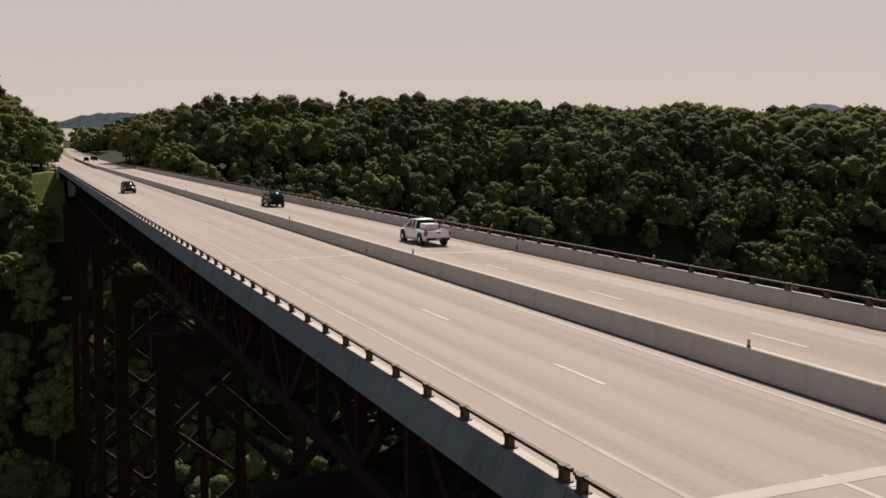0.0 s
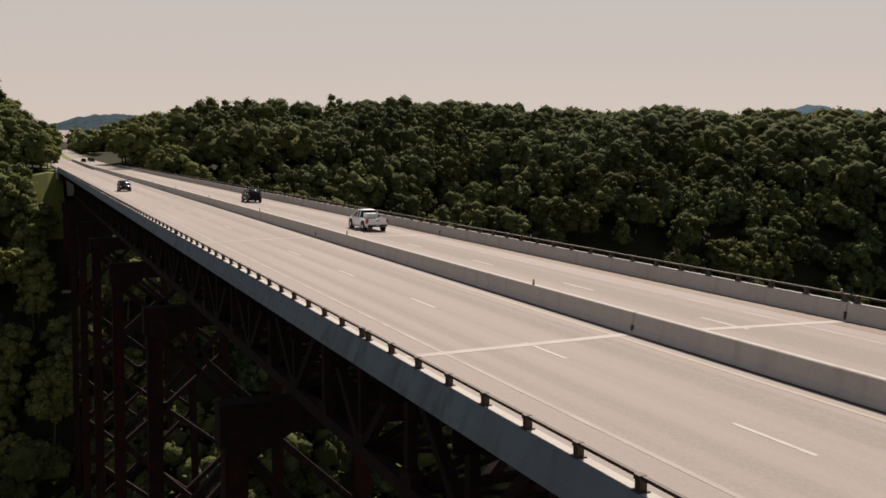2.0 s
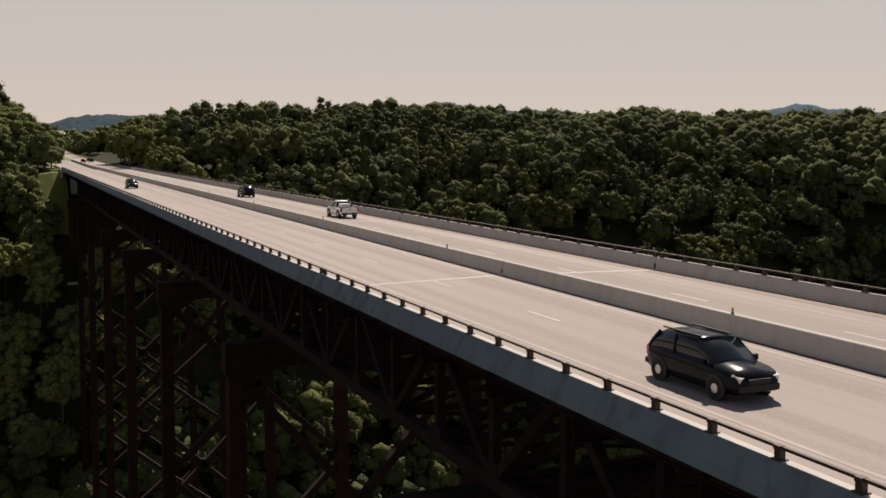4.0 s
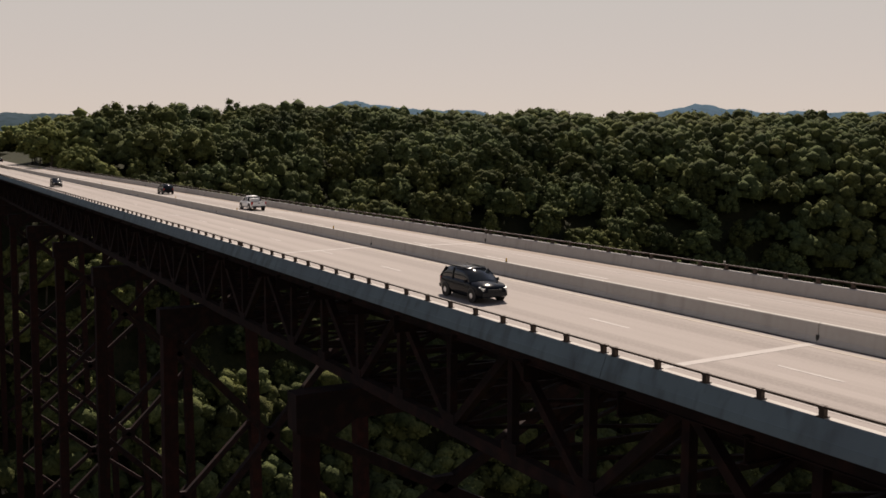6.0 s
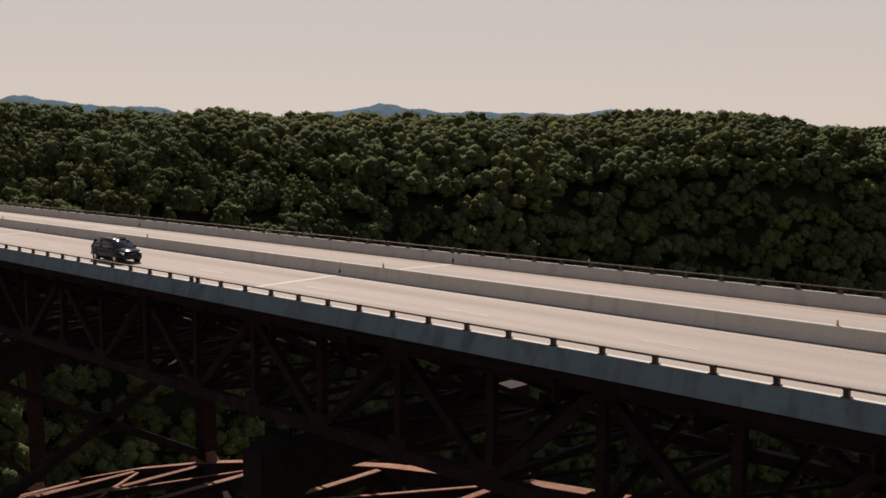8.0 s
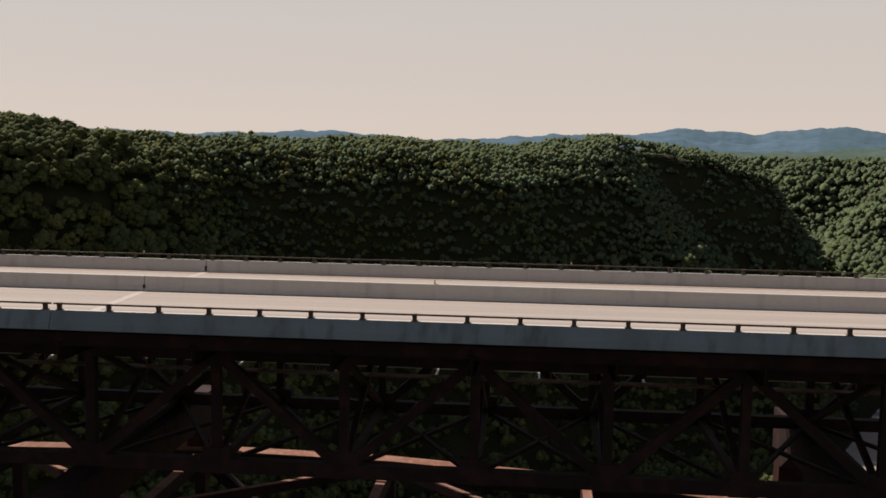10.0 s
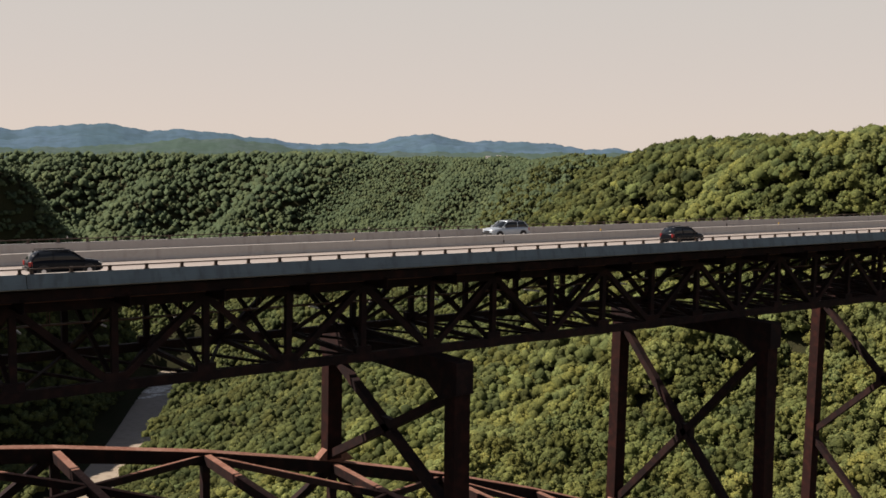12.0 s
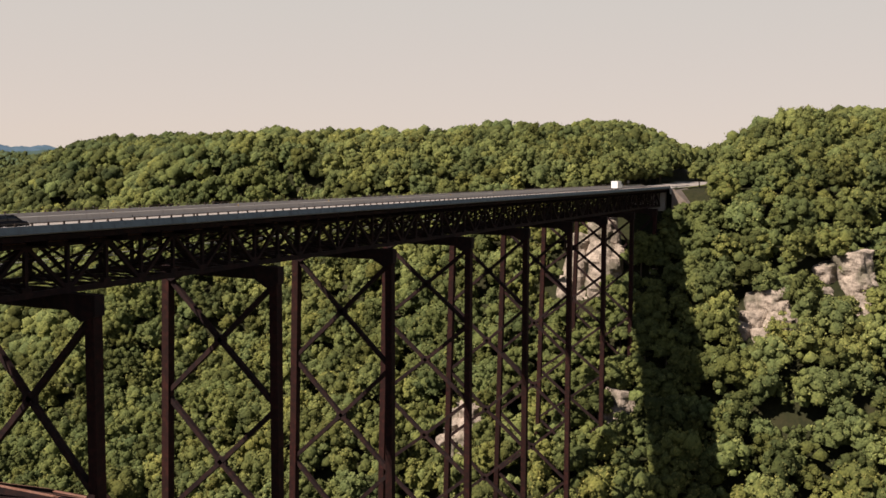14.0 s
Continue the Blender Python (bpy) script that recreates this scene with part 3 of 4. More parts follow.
# ---- bents ----
NEAR_COL, FAR_COL = 0.6, W - 0.6
for k in range(first, last + 1):
    x = BENT0 + k * BENT
    on_arch = abs(x - ARCH_X) < 236
    foot = arch_z(x) + 0.3 if on_arch else float(ground_z(x, 11.0)) - 0.5
    cap_top = BOT - 0.3
    if foot > cap_top - 3.0:
        continue
    bent = thing("bridge_bent", "tall rust-brown steel bent of two columns with cross bracing", "bridge column", "steel bents", at=(x, 0, 0))
    haunch = [(NEAR_COL - 1.0, cap_top), (FAR_COL + 1.0, cap_top), (FAR_COL + 1.0, cap_top - 2.6), (FAR_COL - 1.2, cap_top - 3.4), (FAR_COL - 3.4, cap_top - 2.1), (NEAR_COL + 3.4, cap_top - 2.1), (NEAR_COL + 1.2, cap_top - 3.4), (NEAR_COL - 1.0, cap_top - 2.6)]
    part("cap_beam", prism(haunch, -0.85, 0.85), STEEL, bent)
    batter = 0.012
    low = foot - (cap_top - 2.6)
    for y, s in ((NEAR_COL, -1), (FAR_COL, 1)):
        part("column", beam((0, y, cap_top - 2.6), (0, y + s * batter * -low, foot), 1.55, 1.4, (0, 1, 0)), SUNLIT_COLUMN_STEEL, bent)
        if not on_arch:
            part("pedestal", beam((0, y + s * batter * -low, foot - 6), (0, y + s * batter * -low, foot + (1.5 if x > 0 else -0.2)), 3.0, 3.0, (0, 1, 0)), CONCRETE, bent, "pale concrete pedestal")
    top, tiers = cap_top - 2.4, max(1, round((cap_top - 2.4 - foot) / 19.0)) if cap_top - 2.4 - foot > 8 else 0
    for t in range(tiers):
        z1, z0 = top + (foot - top) * t / tiers, top + (foot - top) * (t + 1) / tiers
        c = (0, W / 2, (z0 + z1) / 2)
        for y, s in ((NEAR_COL, -1), (FAR_COL, 1)):
            bar("brace", (0, y, z1 - 0.3), c, 0.75, 0.8, bent, up=(1, 0, 0))
            bar("brace", (0, y + s * batter * (top - z0), z0 + 0.3), c, 0.75, 0.8, bent, up=(1, 0, 0))
        part("gusset", beam((-0.3, W / 2, (z0 + z1) / 2), (0.3, W / 2, (z0 + z1) / 2), 2.2, 1.8), STEEL, bent)

# ---- arch ----
arch = thing("steel_arch", "rust-brown weathering steel trussed arch under the deck", "arch")
AW, AD = 1.1, 11.5
step = BENT / 3
ks = [k for k in range(-60, 60) if abs(BENT0 + k * step - ARCH_X) < 262]
pts = [(BENT0 + k * step) for k in ks]
for y in (NEAR_COL, FAR_COL):
    for i, (a, b) in enumerate(zip(pts, pts[1:])):
        za, zb = arch_z(a), arch_z(b)
        da, db = AD + 4 * abs(a - ARCH_X) / 259, AD + 4 * abs(b - ARCH_X) / 259
        bar("top_chord", (a, y, za - 0.6), (b, y, zb - 0.6), AW, 1.2, arch)
        # plates added on the chords to carry the sunlit tone of their tops
        part("cover_plate", beam((a, y, za + 0.03), (b, y, zb + 0.03), AW + 0.12, 0.06), SUNLIT_RUST, arch, "added upper plate in sunlit orange")
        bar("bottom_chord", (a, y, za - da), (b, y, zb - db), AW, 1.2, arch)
        part("cover_plate", beam((a, y, za - da + 0.63), (b, y, zb - db + 0.63), AW + 0.12, 0.06), SUNLIT_RUST, arch, "added upper plate in sunlit orange")
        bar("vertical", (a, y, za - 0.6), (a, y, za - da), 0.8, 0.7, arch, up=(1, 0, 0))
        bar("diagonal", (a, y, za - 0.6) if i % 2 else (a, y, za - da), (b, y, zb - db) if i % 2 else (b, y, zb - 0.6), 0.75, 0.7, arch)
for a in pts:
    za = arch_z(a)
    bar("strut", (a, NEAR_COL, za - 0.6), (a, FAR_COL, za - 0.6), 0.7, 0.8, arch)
    part("cover_plate", beam((a, NEAR_COL + 0.7, za - 0.17), (a, FAR_COL - 0.7, za - 0.17), 0.60, 0.05), SUNLIT_RUST, arch, "added upper plate in sunlit orange")
for a, m, b in zip(pts[::2], pts[1::2], pts[2::2]):
    za, zm, zb = arch_z(a), arch_z(m), arch_z(b)
    for y0, y1 in ((NEAR_COL, FAR_COL), (FAR_COL, NEAR_COL)):
        c = (m, W / 2, zm - 0.6)
        for p, q in (((a, y0, za - 0.6), c), (c, (b, y1, zb - 0.6))):
            bar("lateral_brace", p, q, 0.45, 0.55, arch)
            part("cover_plate", beam((p[0], p[1], p[2] + 0.30), (q[0], q[1], q[2] + 0.30), 0.34, 0.04), SUNLIT_RUST, arch, "added upper plate in sunlit orange")
# knee plates where the bents stand on the arch
for k in range(first, last + 1):
    x = BENT0 + k * BENT
    if abs(x - ARCH_X) < 236:
        for y in (NEAR_COL, FAR_COL):
            z = arch_z(x)
            part("knee_plate", ([(x - 2.3, y - 0.5, z - 0.1), (x + 2.3, y - 0.5, z - 0.1), (x + 0.8, y - 0.5, z + 1.3), (x - 0.8, y - 0.5, z + 1.3), (x - 2.3, y + 0.5, z - 0.1), (x + 2.3, y + 0.5, z - 0.1), (x + 0.8, y + 0.5, z + 1.3), (x - 0.8, y + 0.5, z + 1.3)],
                                [(0, 1, 2, 3), (7, 6, 5, 4), (0, 4, 5, 1), (1, 5, 6, 2), (2, 6, 7, 3), (3, 7, 4, 0)]), SUNLIT_RUST, arch, "rusty knee plate under a column")

# ---- far mountains ----
def ridge(name, dist, peaks, mat, label, seed, rough=1.2):
    """A long wooded ridge with spurs and hollows: peaks are (bearing in degrees from +y, degrees above level)."""
    r = np.random.RandomState(seed)
    bs = np.arange(peaks[0][0], peaks[-1][0], 0.14)
    hs = np.interp(bs, [p[0] for p in peaks], [p[1] for p in peaks])
    k = np.exp(-np.linspace(-2, 2, 13) ** 2)
    hs = np.convolve(np.pad(hs, 6, "edge"), k / k.sum(), "valid")
    base = 12 + (dist + 300) * np.tan(np.radians(hs))
    for size, amp in ((3.1, 0.05), (1.3, 0.03), (0.47, 0.010)):
        hs = hs + amp * np.sin(bs * 6.283 / size + 1.3 * np.sin(bs * 1.7 / size) + r.uniform(0, 6))
    hs = 12 + (dist + 300) * np.tan(np.radians(hs))
    rows_n = 22
    v, f = [], []
    for b, h, low in zip(bs, hs, base):
        a = math.radians(b)
        for j in range(rows_n):
            u = j / (rows_n - 2.0)
            spur = math.sin(b * 0.9 + 2.2 * math.sin(b * 0.5 + 5 * u) + 7.0 * u) * 0.7 + math.sin(b * 2.3 - 9 * u + 2 * math.sin(b * 0.7) + seed) * 0.35 + math.sin(b * 5.1 + 17 * u + seed) * 0.12
            d = 1000 * u + 30 * spur * (1 - u) * min(1, 4 * u)
            z = -330 + (low + 330) * (1 - (1 - u) ** 1.6) + (h - low) * u ** 9 + r.normal(0, rough) * (0.7 if 0 < u < 1 else 0.8)
            if j == rows_n - 1:
                d, z = 1250, -330
            v.append(((dist - 450 + d) * math.sin(a), (dist - 450 + d) * math.cos(a), z))
    for i in range(len(bs) - 1):
        for j in range(rows_n - 1):
            o = i * rows_n + j
            f.append((o, o + 1, o + rows_n + 1, o + rows_n))
    ob = new(name, mesh_of(name, v, f, mat))
    ob.data.polygons.foreach_set("use_smooth", [True] * len(f))
    return tagged(ob, label, "mountain", kind="structure")
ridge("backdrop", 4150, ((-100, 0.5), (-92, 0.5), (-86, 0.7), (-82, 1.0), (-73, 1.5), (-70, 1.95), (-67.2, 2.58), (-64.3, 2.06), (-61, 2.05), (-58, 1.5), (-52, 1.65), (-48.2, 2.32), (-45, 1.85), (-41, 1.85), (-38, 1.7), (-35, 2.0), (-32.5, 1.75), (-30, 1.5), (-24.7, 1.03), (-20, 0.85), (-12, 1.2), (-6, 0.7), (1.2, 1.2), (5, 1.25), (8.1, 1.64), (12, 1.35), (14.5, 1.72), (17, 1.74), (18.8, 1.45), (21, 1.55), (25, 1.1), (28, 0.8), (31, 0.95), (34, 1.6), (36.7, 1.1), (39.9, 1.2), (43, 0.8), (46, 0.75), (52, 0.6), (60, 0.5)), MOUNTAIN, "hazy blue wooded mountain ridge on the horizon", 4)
ridge("backdrop", 3250, ((-20, 0.1), (0, 0.2), (12, 0.3), (17, 0.55), (20.5, 1.0), (23.5, 1.05), (27, 0.55), (32, 0.4), (40, 0.5), (55, 0.5)), NEAR_MOUNTAIN, "wooded hill beyond the gorge in painted blue green haze", 6)
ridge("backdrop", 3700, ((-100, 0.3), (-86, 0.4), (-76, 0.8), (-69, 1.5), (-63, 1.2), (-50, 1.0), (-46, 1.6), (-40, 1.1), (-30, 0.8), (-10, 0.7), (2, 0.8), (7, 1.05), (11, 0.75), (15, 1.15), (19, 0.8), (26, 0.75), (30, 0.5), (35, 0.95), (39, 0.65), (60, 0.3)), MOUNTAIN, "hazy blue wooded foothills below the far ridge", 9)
ridge("backdrop", 2500, ((-94, 0.2), (-90.5, 0.7), (-88.6, 1.15), (-87, 1.55), (-85.2, 1.75), (-82, 1.6), (-78, 1.3), (-74, 0.2)), HAZE_HILL, "wooded hill behind the highway in painted blue haze", 12)

# ---- forest ----
def leaf_tree(rng, height, radius, leaves, boughs, ring, leaf, low=0.24, clump=0.34, rough=0.6):
    """A broad crown of overlapping boughs with an uneven outline, as arrays: loose leaf sprays, then the rounded masses under them; the foot is at z = 0."""
    mid, up = height * (1 + low) / 2, height * (1 - low) / 2
    lean = rng.uniform(-0.12, 0.12, 2) * radius
    k = np.arange(boughs)
    v = 0.95 - 1.55 * (k + rng.uniform(0.1, 0.9, boughs)) / boughs
    a = k * 2.39996 + rng.uniform(-0.6, 0.6, boughs)
    flat, out = np.sqrt(1 - v * v), rng.uniform(0.52, 0.90, boughs)
    c = np.stack([lean[0] + radius * out * flat * np.cos(a), lean[1] + radius * out * flat * np.sin(a), mid + up * v * (out + 0.06)], 1)
    size = radius * clump * rng.uniform(0.55, 1.40, boughs)
    heart = np.array([lean[0] * 0.5, lean[1] * 0.5, mid - 0.05 * height])
    tri, left = [], leaves
    while left > 0:
        m = left * 3 + 20
        pick = rng.choice(boughs, m, p=size ** 2 / (size ** 2).sum())
        d = rng.normal(size=(m, 3))
        d[:, 2] += 0.3
        d /= np.linalg.norm(d, axis=1)[:, None]
        p = c[pick] + d * (size[pick] * rng.uniform(0.92, 1.22, m))[:, None] * np.array((1, 1, 0.85))
        ok = (np.linalg.norm(p[:, None] - c[None], axis=2) / size[None]).min(1) > 0.80
        p, d = p[ok][:left], d[ok][:left]
        n = d + rough * rng.normal(size=p.shape)
        n /= np.linalg.norm(n, axis=1)[:, None]
        t1 = np.cross(n, rng.normal(size=p.shape))
        t1 /= np.linalg.norm(t1, axis=1)[:, None]
        t2 = np.cross(n, t1)
        s = leaf * rng.uniform(0.55, 1.3, len(p))[:, None]
        tri.append(np.stack([p + t1 * s * 0.75, p - t1 * s * 0.55 + t2 * s * 0.7, p - t1 * s * 0.45 - t2 * s * 0.7], 1).reshape(-1, 3))
        left -= len(p)
    # rounded masses: one for each bough, and the heart of the crown
    cv, cf = [], []
    for (x, y, z), q, squash in [(p, q, 0.85) for p, q in zip(c, size)] + [(heart, radius * 0.66, up / radius)] * (ring > 3):
        o = len(cv)
        cv.append((x, y, z + q * squash))
        for j, (zz, rr) in enumerate(((0.38, 0.92), (-0.50, 0.86))):
            for i in range(ring):
                t = 6.283 * (i + 0.5 * j) / ring + x
                w = q * rr * rng.uniform(0.74, 1.18)
                cv.append((x + w * math.cos(t), y + w * math.sin(t), z + q * squash * (zz + rng.uniform(-0.2, 0.2))))
        for i in range(ring):
            i2 = (i + 1) % ring
            cf += [(o, o + 1 + i, o + 1 + i2), (o + 1 + i, o + 1 + ring + i, o + 1 + i2), (o + 1 + i2, o + 1 + ring + i, o + 1 + ring + i2)]
    return np.concatenate(tri), np.array(cv), np.array(cf)


def forest(name, xs, ys, zs, sizes, kinds, label, seed, leaf_mat=None, core_mat=None):
    """Many trees as one mass: leaf clumps, and darker inner masses under them."""
    rng = np.random.RandomState(seed)
    lv, cv, cf, base = [], [], [], 0
    tones, tints, lw, cw = rng.uniform(-1, 1, len(xs)), rng.uniform(-1, 1, len(xs)), [], []
    turn = rng.uniform(0, 6.28, len(xs))
    which = rng.randint(0, len(kinds), len(xs))
    for k, (lt, ct, ft) in enumerate(kinds):
        sel = np.nonzero(which == k)[0]
        if not len(sel):
            continue
        c, s, z = np.cos(turn[sel]), np.sin(turn[sel]), sizes[sel]
        tall = z * rng.uniform(0.90, 1.10, len(sel))
        def put(v):
            x = (v[None, :, 0] * c[:, None] - v[None, :, 1] * s[:, None]) * z[:, None] + xs[sel][:, None]
            y = (v[None, :, 0] * s[:, None] + v[None, :, 1] * c[:, None]) * z[:, None] + ys[sel][:, None]
            return np.stack([x, y, v[None, :, 2] * tall[:, None] + zs[sel][:, None]], 2)
        lv.append(put(lt).reshape(-1, 3))
        cv.append(put(ct).reshape(-1, 3))
        cf.append((ft[None] + (np.arange(len(sel)) * len(ct))[:, None, None]).reshape(-1, 3) + base)
        base += len(sel) * len(ct)
        lw.append(np.repeat(sel, len(lt)))
        cw.append(np.repeat(sel, len(ct)))
    lv, cv, cf = np.concatenate(lv), np.concatenate(cv), np.concatenate(cf)
    lf = np.arange(len(lv)).reshape(-1, 3)
    top = tagged(new(name), label, "woodland", kind="stuff")
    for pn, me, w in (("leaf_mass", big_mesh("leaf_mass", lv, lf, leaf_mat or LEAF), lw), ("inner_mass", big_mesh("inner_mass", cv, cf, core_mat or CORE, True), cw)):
        w = np.concatenate(w)
        for attribute, values in (("tone", tones), ("tint", tints)):
            me.attributes.new(attribute, "FLOAT", "POINT").data.foreach_set("value", values[w].astype(np.float32))
        ob = new(pn, me)
        ob.parent = top
        ob["kind"] = "stuff"


rng = np.random.RandomState(7)
NEAR_KINDS = [leaf_tree(rng, rng.uniform(17.5, 20.5), rng.uniform(5.8, 7.6), 330, 20, 4, 0.62) for k in range(10)] + [leaf_tree(rng, 20.5, 4.8, 290, 18, 4, 0.60, 0.18) for k in range(3)]
MID_KINDS = [leaf_tree(rng, 17, rng.uniform(7.4, 9.0), 26, 6, 4, 1.4, 0.24, 0.46) for k in range(6)]
FINE_KINDS = [leaf_tree(rng, 19, rng.uniform(6.6, 8.6), 64, 10, 4, 0.85, 0.42, 0.42) for k in range(8)]
RIDGE_KINDS = [leaf_tree(rng, 15, rng.uniform(3.8, 5.0), 10, 3, 3, 0.8, 0.62, 0.66, 0.4) for k in range(12)]
FAR_KINDS = [leaf_tree(rng, 17, rng.uniform(7.6, 9.4), 8, 3, 3, 1.3, 0.58, 0.66, 0.4) for k in range(8)]


def scatter(x0, x1, y0, y1, gap, seed):
    r = np.random.RandomState(seed)
    X, Y = np.meshgrid(np.arange(x0, x1, gap), np.arange(y0, y1, gap))
    X = X.ravel() + r.uniform(-0.45, 0.45, X.size) * gap
    Y = Y.ravel() + r.uniform(-0.45, 0.45, Y.size) * gap
    return X, Y, (0.66 + 0.42 * r.uniform(0, 1, X.size) ** 1.1) * (1 + 0.12 * wave(X, Y, 90, 21))


def rooted(X, Y, S, keep, depth=170):
    """The trees of a stand that grow on land: off the road, the deck and the water."""
    Z = ground_z(X, Y)
    dl, dr = plateau_distance(X, Y, LEFT_RIM), plateau_distance(X, Y, RIGHT_RIM)
    ok = keep & (((np.minimum(dl, dr) > -depth) | ((Z < -8) & (Y > 640)) | ((X > 420) & (X < 800) & (np.abs(Y) < 160)))) & ((np.abs(X - river_x(Y)) > 38) | (Z > FLOOR_Z + 12))
    ry, rz = road_line(X)
    road = ((Y - ry < np.where(X > 0, 12.5, 13.5)) & (Y - ry > np.where(X < -458, -12.8, -14))) & ((X < LEFT_END + 8) | (X > RIGHT_END - 8))
    under = (np.abs(Y - 11) < 16) & (Z > -34) & (X > LEFT_END - 2) & (X < RIGHT_END + 2)
    ok &= ~road & ~under
    ok &= ~((X > -447) & (X < -422) & (Y < 0) & (Y > -9))
    ok &= ~((X > 408) & (X < 462) & (Y < 0) & (Y > -15))
    for rx, ry_, rz_, wide, tall in ROCKS:
        ok &= ~((np.abs(Y - ry_) < wide * 0.5 + 1) & (X > rx - 10 - 0.62 * tall) & (X < rx - 4 - 0.1 * tall))
    return X[ok], Y[ok], Z[ok] - 1.0, S[ok]


X, Y, S = scatter(-720, 900, -120, 640, 8.3, 1)
D = np.hypot(X + 30, Y + 30)
GZs = ground_z(X, Y)
fine = np.where(X > 60, (D < 600) & (GZs > -165) & (Y < 330), (D < 530) & (GZs > -80))
x, y, z, s = rooted(X, Y, S, fine, 90)
# the stands beside the bridge's ends become single trees
close = (np.abs(y - 11) < 31) & ((x < -318) | (x > 330))
SINGLE = (x[close], y[close], z[close], s[close])
x, y, z, s = x[~close], y[~close], z[~close], s[~close]
# the shaded bank gets the darkened leaf copy, the sunlit bank the lighter leaves
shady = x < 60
forest("wooded_slope", x[shady], y[shady], z[shady], s[shady], NEAR_KINDS, "dense dark green broadleaf woods on the shaded gorge side", 11, SHADED_LEAF, SHADED_CORE)
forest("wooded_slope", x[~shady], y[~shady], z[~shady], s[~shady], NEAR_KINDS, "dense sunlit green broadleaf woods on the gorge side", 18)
thin = np.random.RandomState(5).uniform(size=len(X)) < np.where((GZs > 8 - 0.42 * (D + 60)) | ((X > 180) & (Y < 60)), 1.0, 0.12)
x, y, z, s = rooted(X, Y, S, ~fine & (D < 1300) & thin, 90)
s = (0.40 + 0.55 * s) * np.where((x > 180) & (y < 60), 1.3, 1.12)
# sunny trees take the lighter leaves, the rest the copy with shade in it
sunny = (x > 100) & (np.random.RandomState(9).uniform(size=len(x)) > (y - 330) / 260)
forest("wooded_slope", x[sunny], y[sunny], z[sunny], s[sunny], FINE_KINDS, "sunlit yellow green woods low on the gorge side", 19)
forest("wooded_slope", x[~sunny], y[~sunny], z[~sunny], s[~sunny], FINE_KINDS, "dense green broadleaf woods down in the gorge", 12, SHADED_LEAF, SHADED_CORE)
# bushes fill the gaps between the trees of the sunlit gorge side
X, Y, S = scatter(215, 470, -120, 330, 7.0, 6)
x, y, z, s = rooted(X, Y, S, ground_z(X, Y) > -165, 40)
forest("undergrowth", x, y, z, s * 0.75, RIDGE_KINDS, "low green bushes between the trees of the slope", 17)
X, Y, S = scatter(-720, 1300, 640, 1350, 4.8, 2)
S = 0.48 + 0.45 * S
low_down = ground_z(X, Y) < -95
x, y, z, s = rooted(X, Y, S * np.where(low_down, 1.45, 1.0), ~low_down | (np.random.RandomState(8).uniform(size=len(X)) < 0.42), 58)
# nearer trees keep the gorge's darker leaves; with distance the haze-coloured ones take over
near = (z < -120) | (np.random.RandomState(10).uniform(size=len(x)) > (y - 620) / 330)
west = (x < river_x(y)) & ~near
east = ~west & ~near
forest("wooded_ridge", x[near], y[near], z[near], s[near], RIDGE_KINDS, "green woods along the gorge side by the river bend", 20, SHADED_LEAF, SHADED_CORE)
forest("wooded_ridge", x[west], y[west], z[west], s[west], RIDGE_KINDS, "dark green wooded spur above the river bend", 13, HAZE_LEAF, HAZE_CORE)
forest("wooded_ridge", x[east], y[east], z[east], s[east], RIDGE_KINDS, "green wooded ridge beside the winding river", 16, HAZE_LEAF, HAZE_CORE)
X, Y, S = scatter(-500, 1500, 1350, 2400, 10.6, 3)
S = 0.48 + 0.45 * S
x, y, z, s = rooted(X, Y, S * 1.2, X > -1500, 60)
forest("wooded_ridge", x, y, z, s, FAR_KINDS, "distant green wooded gorge side", 14, HAZE_LEAF, HAZE_CORE)
X, Y, S = scatter(-1500, -720, -60, 120, 9.5, 4)
x, y, z, s = rooted(X, Y, S, X > -5000, 2000)
forest("roadside_wood", x, y, z, s, MID_KINDS, "green woods on both sides of the highway", 15)


# ---- single trees at the bridge's ends ----
def trunk_mesh(r, h):
    """A tapered trunk with limbs, as six-sided tubes."""
    vs, fs = [], []
    def tube(p, q, a, b):
        p, q = Vector(p), Vector(q)
        d = (q - p).normalized()
        s = d.cross(Vector((0.3, 1, 0.1))).normalized()
        u = s.cross(d)
        o = len(vs)
        for e, rr in ((p, a), (q, b)):
            for i in range(6):
                t = 6.283 * i / 6
                vs.append(tuple(e + s * math.cos(t) * rr + u * math.sin(t) * rr))
        for i in range(6):
            fs.append((o + i, o + (i + 1) % 6, o + 6 + (i + 1) % 6, o + 6 + i))
    bend = Vector((r.uniform(-0.5, 0.5), r.uniform(-0.5, 0.5), h * 0.45))
    tube((0, 0, -1), bend, 0.34, 0.24)
    tube(bend, (bend.x * 0.6, bend.y * 0.6, h * 0.82), 0.24, 0.07)
    for k in range(7):
        a, z = r.uniform(0, 6.28), h * r.uniform(0.38, 0.66)
        tube((bend.x * z / (h * 0.45) * 0.8, bend.y * 0.8, z), (2.9 * math.cos(a), 2.9 * math.sin(a), z + r.uniform(1.6, 3.2)), 0.13, 0.04)
    return mesh_of("trunk", vs, fs, BARK)


